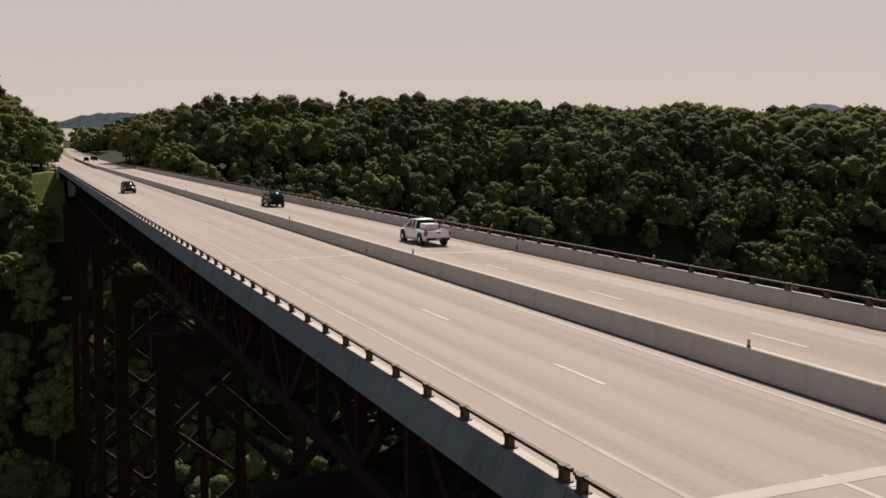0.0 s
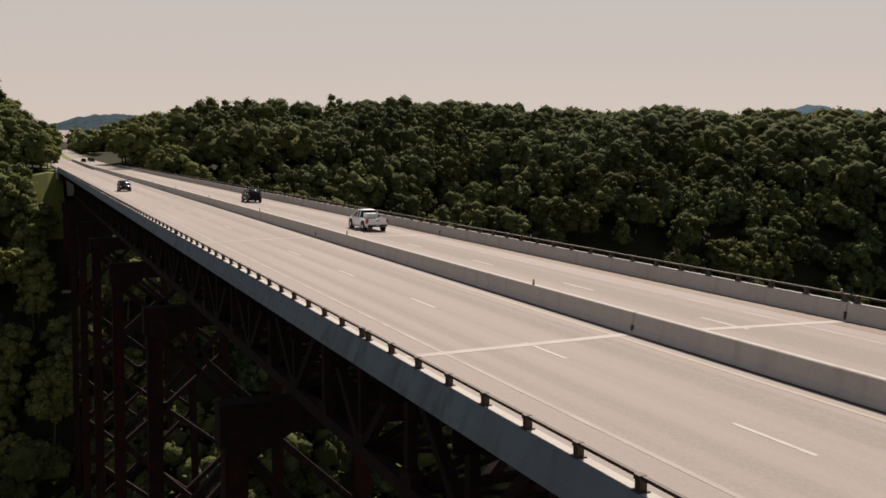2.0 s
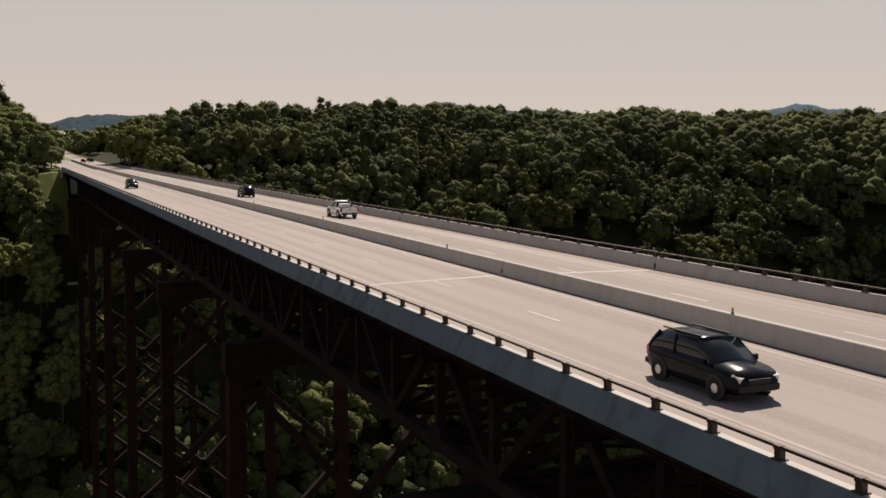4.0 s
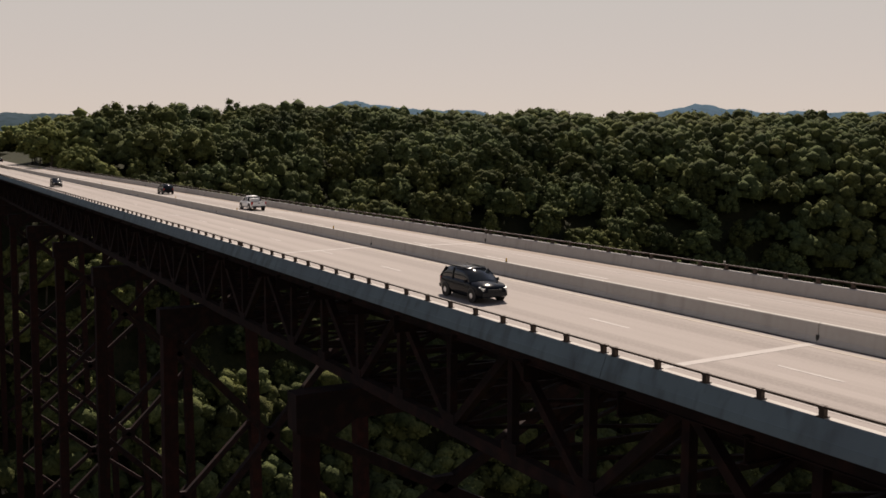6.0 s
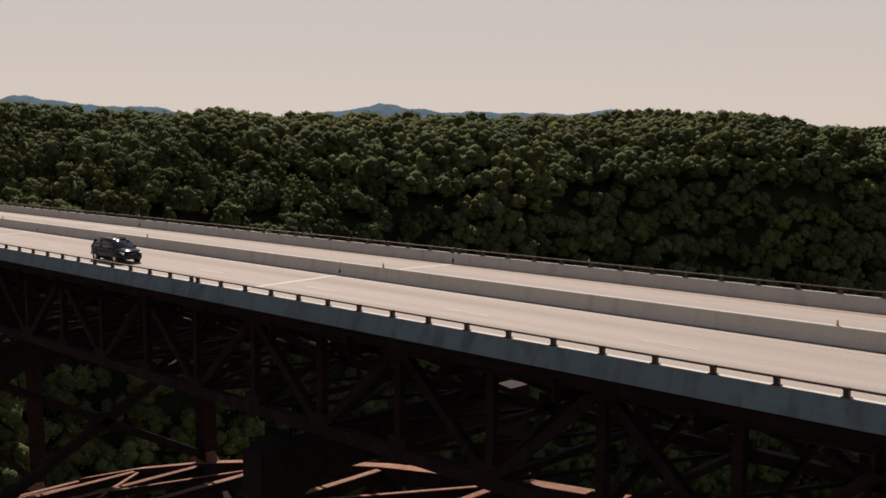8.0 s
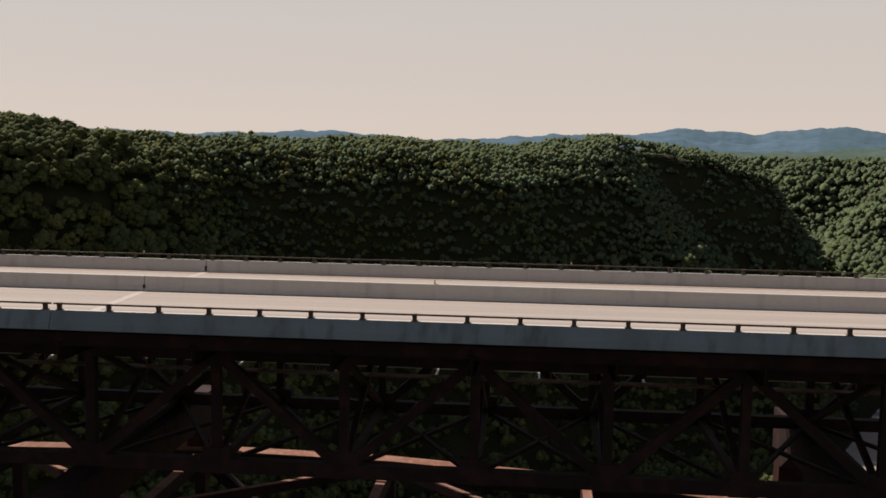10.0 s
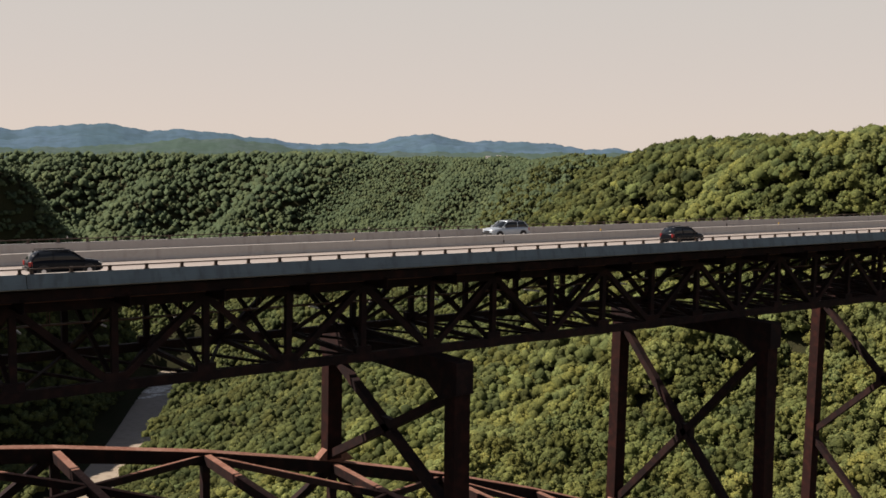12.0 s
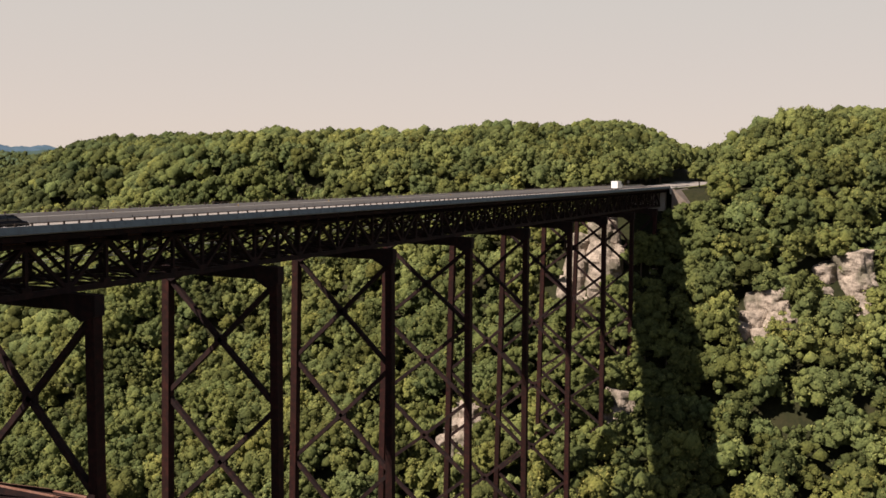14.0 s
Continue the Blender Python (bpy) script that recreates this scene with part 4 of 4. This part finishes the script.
TREES = []
for k in range(6):
    r = np.random.RandomState(40 + k)
    lt, ct, ft = leaf_tree(r, 19.5, r.uniform(6.0, 7.6), 640, 34, 5, 0.46, 0.18, 0.28)
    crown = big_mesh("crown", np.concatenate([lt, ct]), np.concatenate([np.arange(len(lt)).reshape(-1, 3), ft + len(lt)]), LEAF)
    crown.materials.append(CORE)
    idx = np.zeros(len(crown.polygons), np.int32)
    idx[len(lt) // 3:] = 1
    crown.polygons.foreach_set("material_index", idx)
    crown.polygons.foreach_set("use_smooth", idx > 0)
    TREES.append((trunk_mesh(r, 19), crown))
r = np.random.RandomState(77)
for x, y, z, s in zip(*SINGLE):
    tr, cr = TREES[r.randint(0, len(TREES))]
    tree = thing("tree", "broadleaf tree with a full green crown on the gorge rim" if z > -20 else "broadleaf tree on the shaded slope below the bridge", "tree", "trees by the bridge ends", at=(x, y, z))
    tree.scale = (s, s, s * r.uniform(0.80, 1.0))
    tree.rotation_euler = (0, 0, r.uniform(0, 6.28))
    part("trunk", tr, None, tree)
    part("crown", cr, None, tree)

# ---- river ----
v, f = [], []
for k, y in enumerate(np.arange(-900, 1180, 20.0)):
    w = 27 + 4 * math.sin(y * 0.013)
    v += [(river_x(y) - w, y, FLOOR_Z + 0.6), (river_x(y) + w, y, FLOOR_Z + 0.6)]
    if k:
        f.append((2 * k - 2, 2 * k - 1, 2 * k + 1, 2 * k))
tagged(new("water", mesh_of("water", v, f, WATER)), "brown green river at the bottom of the gorge", "river", kind="structure")


# white water over a ledge of the river
rapids = thing("rapids", "white foaming rapids on the brown river", "rapids", kind="structure")
r = np.random.RandomState(61)
for k in range(26):
    y = r.uniform(1030, 1150)
    x = river_x(y) + r.uniform(-20, 20)
    n, a0 = 9, r.uniform(-0.4, 0.4)
    ln, wd = r.uniform(7, 22), r.uniform(2.0, 5.0)
    ring_v = [(x, y, FLOOR_Z + 1.5)]
    for i in range(n):
        a = 6.283 * i / n
        q = r.uniform(0.7, 1.2)
        u, w_ = ln * q * math.cos(a), wd * q * math.sin(a)
        ring_v.append((x + u * math.cos(a0) - w_ * math.sin(a0), y + u * math.sin(a0) + w_ * math.cos(a0), FLOOR_Z + 0.7))
    part("foam", (ring_v, [(0, 1 + i, 1 + (i + 1) % n) for i in range(n)]), FOAM, rapids)


# ---- approach roads ----
def strip(name, x0, x1, half, lift, mat, label, step=8.0, offset=0.0):
    v, f = [], []
    xs = np.arange(x0, x1 + 0.1, step)
    for k, x in enumerate(xs):
        y, z = road_line(np.array(float(x)))
        for o, dz in ((offset - half, lift - 0.3), (offset - half, lift), (offset + half, lift), (offset + half, lift - 0.3)):
            v.append((x, float(y) + o, float(z) + 0.15 + dz))
        if k:
            for j in range(3):
                f.append((4 * k - 4 + j, 4 * k - 3 + j, 4 * k + 1 + j, 4 * k + j))
    return tagged(new(name, mesh_of(name, v, f, mat)), label, "road", kind="structure")
strip("road", LEFT_END - 1000, LEFT_END, 10.8, 0.0, CONCRETE_ROAD, "pale concrete highway leaving the bridge into the woods")
strip("road", RIGHT_END, RIGHT_END + 260, 10.8, 0.0, CONCRETE_ROAD, "pale concrete highway leaving the bridge into a cutting")
strip("verge", LEFT_END - 400, LEFT_END - 4, 16.5, -0.12, GRASS, "sunlit grass verge beside the highway")
strip("verge", RIGHT_END + 4, RIGHT_END + 260, 12.4, -0.12, GRASS, "sunlit grass verge beside the highway")
for x0, s in ((LEFT_END, -1), (RIGHT_END, 1)):
    ab = thing("bridge_abutment", "pale concrete abutment at the end of the bridge", "abutment", "bridge abutments")
    part("wall", beam((x0 + 4 * s, 2.5, -5.2), (x0 + 4 * s, W - 2.5, -5.2), 4.0, 9.6), CONCRETE, ab)
    for y in (-0.2, W + 0.2):
        part("wing_wall", beam((x0 + s * 0.3, y, -1.3), (x0 + s * 14, y, -1.0), 0.6, 2.6), CONCRETE, ab)

# grass bank under the end of the bridge, and the barrier, verge and overpass along the approach
v, f = [], []
r = np.random.RandomState(31)
for i in range(22):
    for j in range(14):
        x, y = -464 + 2.2 * i, 1.5 - 2.2 * j
        v.append((x, y, -0.50 - 0.95 * max(0, x + 438) - 0.10 * max(0, -y - 3) ** 1.4 + r.uniform(-0.12, 0.12) * (j > 0)))
for i in range(21):
    for j in range(13):
        f.append((i * 14 + j, i * 14 + j + 1, i * 14 + j + 15, i * 14 + j + 14))
tagged(new("grass_bank", mesh_of("grass_bank", v, f, GRASS)), "steep sunlit grass bank below the bridge end", "grass", kind="structure")
far_median = thing("median_barrier", "grey concrete median barrier along the approach road", "barrier")
for k in range(12):
    a, b = LEFT_END - 14 * k, LEFT_END - 14 * (k + 1) + 0.05
    (ya, za), (yb, zb) = [[float(q) for q in road_line(np.array(float(x)))] for x in (a, b)]
    part("barrier_segment", beam((a, ya, za + 0.65), (b, yb, zb + 0.65), 0.36, 1.0), CONCRETE, far_median)
strip("median_grass", LEFT_END - 700, LEFT_END - 168, 1.6, 0.10, GRASS, "grass strip between the carriageways")
ox = LEFT_END - 760
oy, oz = [float(q) for q in road_line(np.array(float(ox)))]
over = thing("overpass", "small grey concrete overpass across the highway far away", "bridge")
part("deck", beam((ox, oy - 26, oz + 6.4), (ox, oy + 26, oz + 6.4), 8, 1.2), CONCRETE, over)
for o in (-13, 0, 13):
    part("pier", beam((ox, oy + o, oz - 0.5), (ox, oy + o, oz + 5.9), 1.2, 1.2, (1, 0, 0)), CONCRETE, over)
for o in (-1, 1):
    part("parapet", beam((ox + o * 3.8, oy - 26, oz + 7.4), (ox + o * 3.8, oy + 26, oz + 7.4), 0.3, 0.9), CONCRETE, over)


# ---- rock outcrops ----
def ledge(r, w, h, d):
    """An angular sandstone block: a sphere of rays cut off by random, mostly upright, fracture planes."""
    planes = [((r.uniform(-0.25, 0.1), r.uniform(-0.25, 0.25), 1), h * 0.5), ((-0.99, r.uniform(-0.15, 0.15), 0.08), d * 0.42)]
    for k in range(6):
        a = 6.283 * k / 6 + r.uniform(-0.3, 0.3)
        n = Vector((math.cos(a), math.sin(a), r.uniform(-0.15, 0.25))).normalized()
        planes.append((tuple(n), math.hypot(d * 0.5 * math.cos(a), w * 0.5 * math.sin(a)) * r.uniform(0.8, 1.0)))
    for k in range(3):
        n = Vector((-0.6, r.uniform(-1, 1), r.uniform(-0.3, 1))).normalized()
        planes.append((tuple(n), 0.5 * math.sqrt((n.x * d) ** 2 + (n.y * w) ** 2 + (n.z * h) ** 2) * r.uniform(0.8, 0.95)))
    nu, nv = 30, 17
    shift = Vector((r.uniform(0, 50), r.uniform(0, 50), r.uniform(0, 50)))
    vs, fs = [], []
    for j in range(nv):
        t = math.pi * (j + 0.5) / nv
        for i in range(nu):
            a = 6.283 * i / nu
            q = Vector((math.sin(t) * math.cos(a), math.sin(t) * math.sin(a), math.cos(t)))
            q = Vector((q.x * d, q.y * w, q.z * h)).normalized()
            s = min([o / q.dot(n) for n, o in ((Vector(n), o) for n, o in planes) if q.dot(n) > 0.02] + [max(w, h, d)])
            s *= (0.92 + 0.20 * noise.noise(q * 2.4 + shift)) * r.uniform(0.985, 1.01)
            vs.append((q.x * s, q.y * s, q.z * s + h * 0.5))
    for j in range(nv - 1):
        for i in range(nu):
            i2 = (i + 1) % nu
            fs.append((j * nu + i, (j + 1) * nu + i, (j + 1) * nu + i2, j * nu + i2))
    fs.append(tuple(range(nu)))
    return vs, fs


r = np.random.RandomState(5)
for x, y, z, wide, tall in ROCKS:
    crag = thing("rock_outcrop", "bare tan sandstone cliff showing between the trees", "rock", "sandstone outcrops", at=(x, y, z - tall / 2))
    blocks = [(0, -0.2, -0.05, 0.62, 0.42, 15), (1, -0.18, 0.32, 0.58, 0.36, 14), (2, -0.1, 0.64, 0.66, 0.32, 14), (1, 0.26, 0.02, 0.5, 0.52, 14), (3, 0.28, 0.48, 0.44, 0.34, 13), (-4, 0.08, -0.12, 0.4, 0.34, 9), (-3, 0.38, -0.15, 0.3, 0.4, 9)]
    for bx, by, bz, bw, bh, bd in blocks:
        ob = part("ledge", ledge(r, wide * bw * r.uniform(0.95, 1.2), tall * bh * r.uniform(0.9, 1.1), bd * r.uniform(0.9, 1.15)), ROCK, crag)
        ob.location = (bx - 3.5 - 0.35 * tall * (1 - bz), by * wide, bz * tall)
        ob.rotation_euler = (r.uniform(-0.06, 0.06), r.uniform(-0.1, 0.1), r.uniform(-0.3, 0.3))


# ---- vehicles ----
def loft(stations):
    """A closed skin through rings of equal length."""
    n = len(stations[0])
    vs = [v for ring in stations for v in ring]
    fs = [tuple(range(n - 1, -1, -1)), tuple(range((len(stations) - 1) * n, len(stations) * n))]
    for j in range(len(stations) - 1):
        for i in range(n):
            fs.append((j * n + i, j * n + (i + 1) % n, (j + 1) * n + (i + 1) % n, (j + 1) * n + i))
    return vs, fs


def ring(x, half, z0, z1, crown=0.0, tuck=0.06):
    """A rounded cross-section of a car's body at x."""
    return [(x, -half + tuck, z0), (x, half - tuck, z0), (x, half, z0 + (z1 - z0) * 0.35), (x, half - 0.01, z0 + (z1 - z0) * 0.8), (x, half - 0.09, z1),
            (x, 0, z1 + crown), (x, -half + 0.09, z1), (x, -half + 0.01, z0 + (z1 - z0) * 0.8), (x, -half, z0 + (z1 - z0) * 0.35)]


def wheel_mesh(radius, width, mat, hole=0.0, spokes=0):
    vs, fs = [], []
    n = 20
    for y in (-width / 2, width / 2):
        for q in (radius, radius * 0.93) if not spokes else (radius, radius * 0.3):
            for i in range(n):
                a = 6.283 * i / n
                k = q if not (spokes and q < radius) else q
                vs.append((k * math.cos(a), y + (0.02 if q < radius else 0) * (1 if y > 0 else -1), k * math.sin(a)))
    for i in range(n):
        j = (i + 1) % n
        fs += [(i, j, 2 * n + j, 2 * n + i), (i, n + i, n + j, j), (2 * n + i, 2 * n + j, 3 * n + j, 3 * n + i)]
    fs += [tuple(range(n, 2 * n)), tuple(range(4 * n - 1, 3 * n - 1, -1))]
    return mesh_of("wheel", vs, fs, mat)


TYRE, RIM = wheel_mesh(0.36, 0.24, RUBBER), wheel_mesh(0.235, 0.26, ALLOY, spokes=1)
TYRE.name, RIM.name = "tyre", "rim"


def vehicle(name, label, category, group, paint, at, heading, pickup=False, scale=1.0):
    """A car whose nose points along +x before it is turned."""
    car = thing(name, label, category, group, at=at)
    car.rotation_euler = (0, 0, heading)
    car.scale = (scale, scale, scale)
    L = 2.62 if pickup else 2.36
    nose = [(L, 0.62, 0.42, 0.66, 0.02), (L - 0.05, 0.76, 0.34, 0.80, 0.02), (L - 0.18, 0.86, 0.29, 0.90, 0.03), (L - 0.55, 0.92, 0.25, 0.98, 0.05), (L - 1.25, 0.93, 0.24, 1.05, 0.05)]
    if pickup:
        tail = [(0.55, 0.93, 0.28, 1.08, 0.03), (-0.75, 0.93, 0.28, 1.08, 0.02), (-L + 0.35, 0.93, 0.36, 1.06, -0.0), (-L + 0.04, 0.92, 0.46, 1.05, -0.0), (-L, 0.90, 0.50, 1.02, -0.0)]
    else:
        tail = [(0.3, 0.93, 0.24, 1.07, 0.02), (-1.3, 0.93, 0.25, 1.10, 0.02), (-L + 0.35, 0.91, 0.32, 1.10, 0.0), (-L + 0.12, 0.87, 0.38, 1.06, 0.0), (-L + 0.02, 0.80, 0.46, 0.98, 0.0), (-L, 0.70, 0.50, 0.90, 0.0)]
    body = part("body", loft([ring(*q) for q in reversed(nose + tail)]), paint, car)
    body.data.polygons.foreach_set("use_smooth", [True] * len(body.data.polygons))
    rear = -0.55 if pickup else -L + 0.12
    def cabin(x, half, z0, z1, cut):
        return [(x, -half, z0), (x, half, z0), (x, half - cut * 0.45, z0 + (z1 - z0) * 0.55), (x, half - cut, z1), (x, 0, z1 + 0.03), (x, -half + cut, z1), (x, -half + cut * 0.45, z0 + (z1 - z0) * 0.55)]
    def shell(x, half, z0, z1, cut):
        return [(x, -half, z0), (x, half, z0), (x, half - cut, z1), (x, 0, z1 + 0.025), (x, -half + cut, z1)]
    front_low, front_top = L - 1.12, L - 1.98
    back = [(0.0, 0.04), (0.06, 0.35), (0.12, 0.60)] if pickup else [(0.0, 0.06), (0.10, 0.28), (0.30, 0.50), (0.62, 0.60)]
    line = [(rear + o, 1.02 + h) for o, h in back] + [((rear + front_top) / 2, 1.665), (front_top - 0.25, 1.66), (front_top, 1.62), (front_top + 0.42, 1.38), (front_low - 0.12, 1.13), (front_low, 1.03)]
    glass = part("glasshouse", loft([cabin(x, 0.855, 1.0, z, 0.02 + 0.24 * (z - 1.02)) for x, z in line]), GLASS, car, "dark tinted windows")
    glass.data.polygons.foreach_set("use_smooth", [True] * len(glass.data.polygons))
    top_line = [q for q in line if q[1] > 1.60]
    roof = part("roof", loft([shell(x, 0.73 - 0.03 * abs(i - len(top_line) / 2), z - 0.035, z + 0.045, 0.10) for i, (x, z) in enumerate(top_line)]), paint, car)
    roof.data.polygons.foreach_set("use_smooth", [True] * len(roof.data.polygons))
    for sy in (-1, 1):
        for x0, x1 in ((rear + 0.04, rear + (0.13 if pickup else 0.5)), (front_low - 0.04, front_top + 0.02), ((rear + front_top) / 2 + 0.12, (rear + front_top) / 2 + 0.08)):
            part("pillar", beam((x0, sy * 0.85, 1.03), (x1, sy * 0.715, 1.62), 0.07, 0.06, (1, 0, 0)), paint, car)
        part("mirror", beam((front_low - 0.28, sy * 0.92, 1.09), (front_low - 0.28, sy * 1.08, 1.11), 0.12, 0.16), paint, car)
        part("headlight", beam((L - 0.34, sy * 0.72, 0.83), (L - 0.06, sy * 0.60, 0.74), 0.28, 0.15), LAMP_CLEAR, car, "clear headlight")
        part("tail_light", beam((-L + 0.22, sy * (0.88 if pickup else 0.80), 0.88), (-L - 0.012, sy * (0.85 if pickup else 0.72), 0.86), 0.17, 0.38 if pickup else 0.30), LAMP_RED, car, "red tail light")
        if not pickup:
            part("roof_rail", beam((rear + 0.5, sy * 0.58, 1.74), (front_top - 0.1, sy * 0.58, 1.74), 0.05, 0.05), TRIM, car)
        for x in (L - 0.92, -L + (1.05 if pickup else 0.88)):
            arch_ob = part("wheel_arch", wheel_mesh(0.43, 0.06, TRIM), None, car)
            arch_ob.location = (x, sy * 0.915, 0.37)
            tyre = part("wheel", TYRE, None, car)
            tyre.location = (x, sy * 0.83, 0.36)
            part("rim", RIM, None, tyre, "silver alloy rim")
            if pickup:
                arch_ob.location.z, arch_ob.scale = 0.42, (1.16, 1.1, 1.16)
                tyre.location.z, tyre.scale = 0.40, (1.14, 1.1, 1.14)
    part("bumper", beam((L - 0.06, -0.74, 0.48), (L - 0.06, 0.74, 0.48), 0.20, 0.20), TRIM, car)
    part("bumper", beam((-L + 0.02, -0.82, 0.50), (-L + 0.02, 0.82, 0.50), 0.20, 0.18), TRIM if pickup else paint, car)
    part("grille", beam((L - 0.03, -0.42, 0.68), (L - 0.03, 0.42, 0.68), 0.10, 0.16), TRIM, car)
    if pickup:
        part("bed_floor", beam((-L + 0.12, 0, 0.99), (-0.62, 0, 0.99), 1.62, 0.24), TRIM, car, "dark open load bed")
        part("tailgate", beam((-L - 0.012, -0.72, 0.82), (-L - 0.012, 0.72, 0.82), 0.05, 0.46), paint, car)
        part("tailgate_handle", beam((-L - 0.04, -0.12, 0.92), (-L - 0.04, 0.12, 0.92), 0.03, 0.08), TRIM, car, "black handle")
        part("number_plate", beam((-L - 0.085, -0.15, 0.52), (-L - 0.085, 0.15, 0.52), 0.01, 0.13), GALV, car)
        part("load", beam((-1.95, 0.18, 1.27), (-0.95, 0.18, 1.27), 0.95, 0.40), PAINT_WHITE, car, "white box in the bed")
        part("load", beam((-1.45, -0.45, 1.22), (-0.78, -0.45, 1.22), 0.36, 0.28), TRIM, car, "dark box in the bed")
    return car


vehicle("suv", "black family SUV with silver wheels driving on the bridge", "car", "vehicles on the bridge", PAINT_BLACK, (-110.0, 4.9, crown_z(4.9) + 0.006), 0.0)
vehicle("suv", "black family SUV with silver wheels by the near parapet", "car", "vehicles on the bridge", PAINT_BLACK, (3.5, 5.0, crown_z(5.0) + 0.006), 0.0)
vehicle("suv", "black SUV driving away above the arch", "car", "vehicles on the bridge", PAINT_BLACK, (64.0, 5.0, crown_z(5.0) + 0.006), 0.0)
vehicle("pickup_truck", "white crew-cab pickup with white boxes in its bed", "pickup truck", "vehicles on the bridge", PAINT_WHITE, (-190.0, 17.8, crown_z(17.8) + 0.006), math.pi, True, 1.06)
vehicle("suv", "dark SUV far along the opposite carriageway", "car", "vehicles on the bridge", PAINT_BLACK, (-238.0, 17.6, crown_z(17.6) + 0.006), math.pi)
vehicle("suv", "small black SUV approaching along the near carriageway", "car", "vehicles on the bridge", PAINT_BLACK, (-278.0, 5.0, crown_z(5.0) + 0.006), 0.0)
vehicle("van", "silver blue minivan in the opposite carriageway", "car", "vehicles on the bridge", PAINT_BLUE, (52.0, 18.6, crown_z(18.6) + 0.006), math.pi, False, 1.06)
for x, y in ((-560, 13.2), (-572, 17.4), (-590, 17.6)):
    rz = float(road_line(np.array(float(x)))[1])
    vehicle("sedan", "small dark car far away on the approach road", "car", "vehicles on the approach", PAINT_BLACK, (x, y + 1.5, rz + 0.17), math.pi)

# truck and trailer near the far end
lorry = thing("box_truck", "white truck with a tall pale box body", "truck", at=(343, 5.2, crown_z(5.2) + 0.006))
part("box", beam((-3.4, 0, 2.1), (2.0, 0, 2.1), 2.4, 2.5), PAINT_WHITE, lorry)
part("cab", beam((2.1, 0, 1.35), (3.9, 0, 1.35), 2.1, 1.7), PAINT_WHITE, lorry)
part("windscreen", beam((3.88, -0.85, 1.8), (3.88, 0.85, 1.8), 0.08, 0.6), GLASS, lorry)
for x in (-2.4, 2.9):
    for y in (-0.95, 0.95):
        w = part("wheel", TYRE, None, lorry)
        w.location, w.scale = (x, y, 0.45), (1.25, 1.25, 1.25)

# signs, guard rails and far buildings
for x, y in ((440, 24.5), (-452, -1.2)):
    sign = thing("road_sign", "small white road sign on a post", "sign", "road signs", at=(x, y, float(road_line(np.array(float(x)))[1])))
    part("post", beam((0, 0, 0), (0, 0, 2.6), 0.1, 0.1, (0, 1, 0)), GALV, sign)
    part("panel", beam((0, -0.5, 2.3), (0, 0.5, 2.3), 0.05, 1.1), PAINT_WHITE, sign)
for x0, x1, y in ((LEFT_END - 60, LEFT_END - 2, -0.2), (LEFT_END - 60, LEFT_END - 2, W + 0.2), (RIGHT_END + 2, RIGHT_END + 45, -0.2), (RIGHT_END + 2, RIGHT_END + 45, W + 0.2)):
    rail = thing("guard_rail", "galvanised steel guard rail on posts by the road", "guard rail", "guard rails")
    part("beam", beam((x0, y, 0.6), (x1, y, 0.6), 0.08, 0.32), GALV, rail)
    for x in np.arange(x0, x1, 3.8):
        part("post", beam((x, y, -0.6), (x, y, 0.62), 0.14, 0.14, (0, 1, 0)), GALV, rail)
for x, y, w in ((893, 1120, 9), (906, 1112, 6), (918, 1106, 7)):
    z = float(ground_z(x, y)) + 3
    hut = thing("lodge", "small white lodge among trees on the far rim", "building", "rim lodges", at=(x, y, z))
    part("wall", beam((-w / 2, 0, 2.5), (w / 2, 0, 2.5), 7, 15), PAINT_WHITE, hut)
    part("roof", prism([(-4.5, 10), (0, 12.5), (4.5, 10)], -w / 2 - 0.6, w / 2 + 0.6), GALV, hut)
# tan earth bank below the road at the far end
bank = thing("earth_bank", "sunlit tan earth bank below the road at the far end", "bank")
part("slope", prism([(-0.6, -0.35), (-1.2, -0.45), (-3.4, -2.4), (-7.5, -6.5), (-7.5, -10.0), (-0.6, -10.0)], RIGHT_END + 1.5, RIGHT_END + 34), STAIN, bank)
part("kerb", beam((RIGHT_END + 2, -0.45, -0.12), (RIGHT_END + 32, -0.45, -0.12), 0.3, 0.3), CONCRETE, bank, "pale concrete kerb")
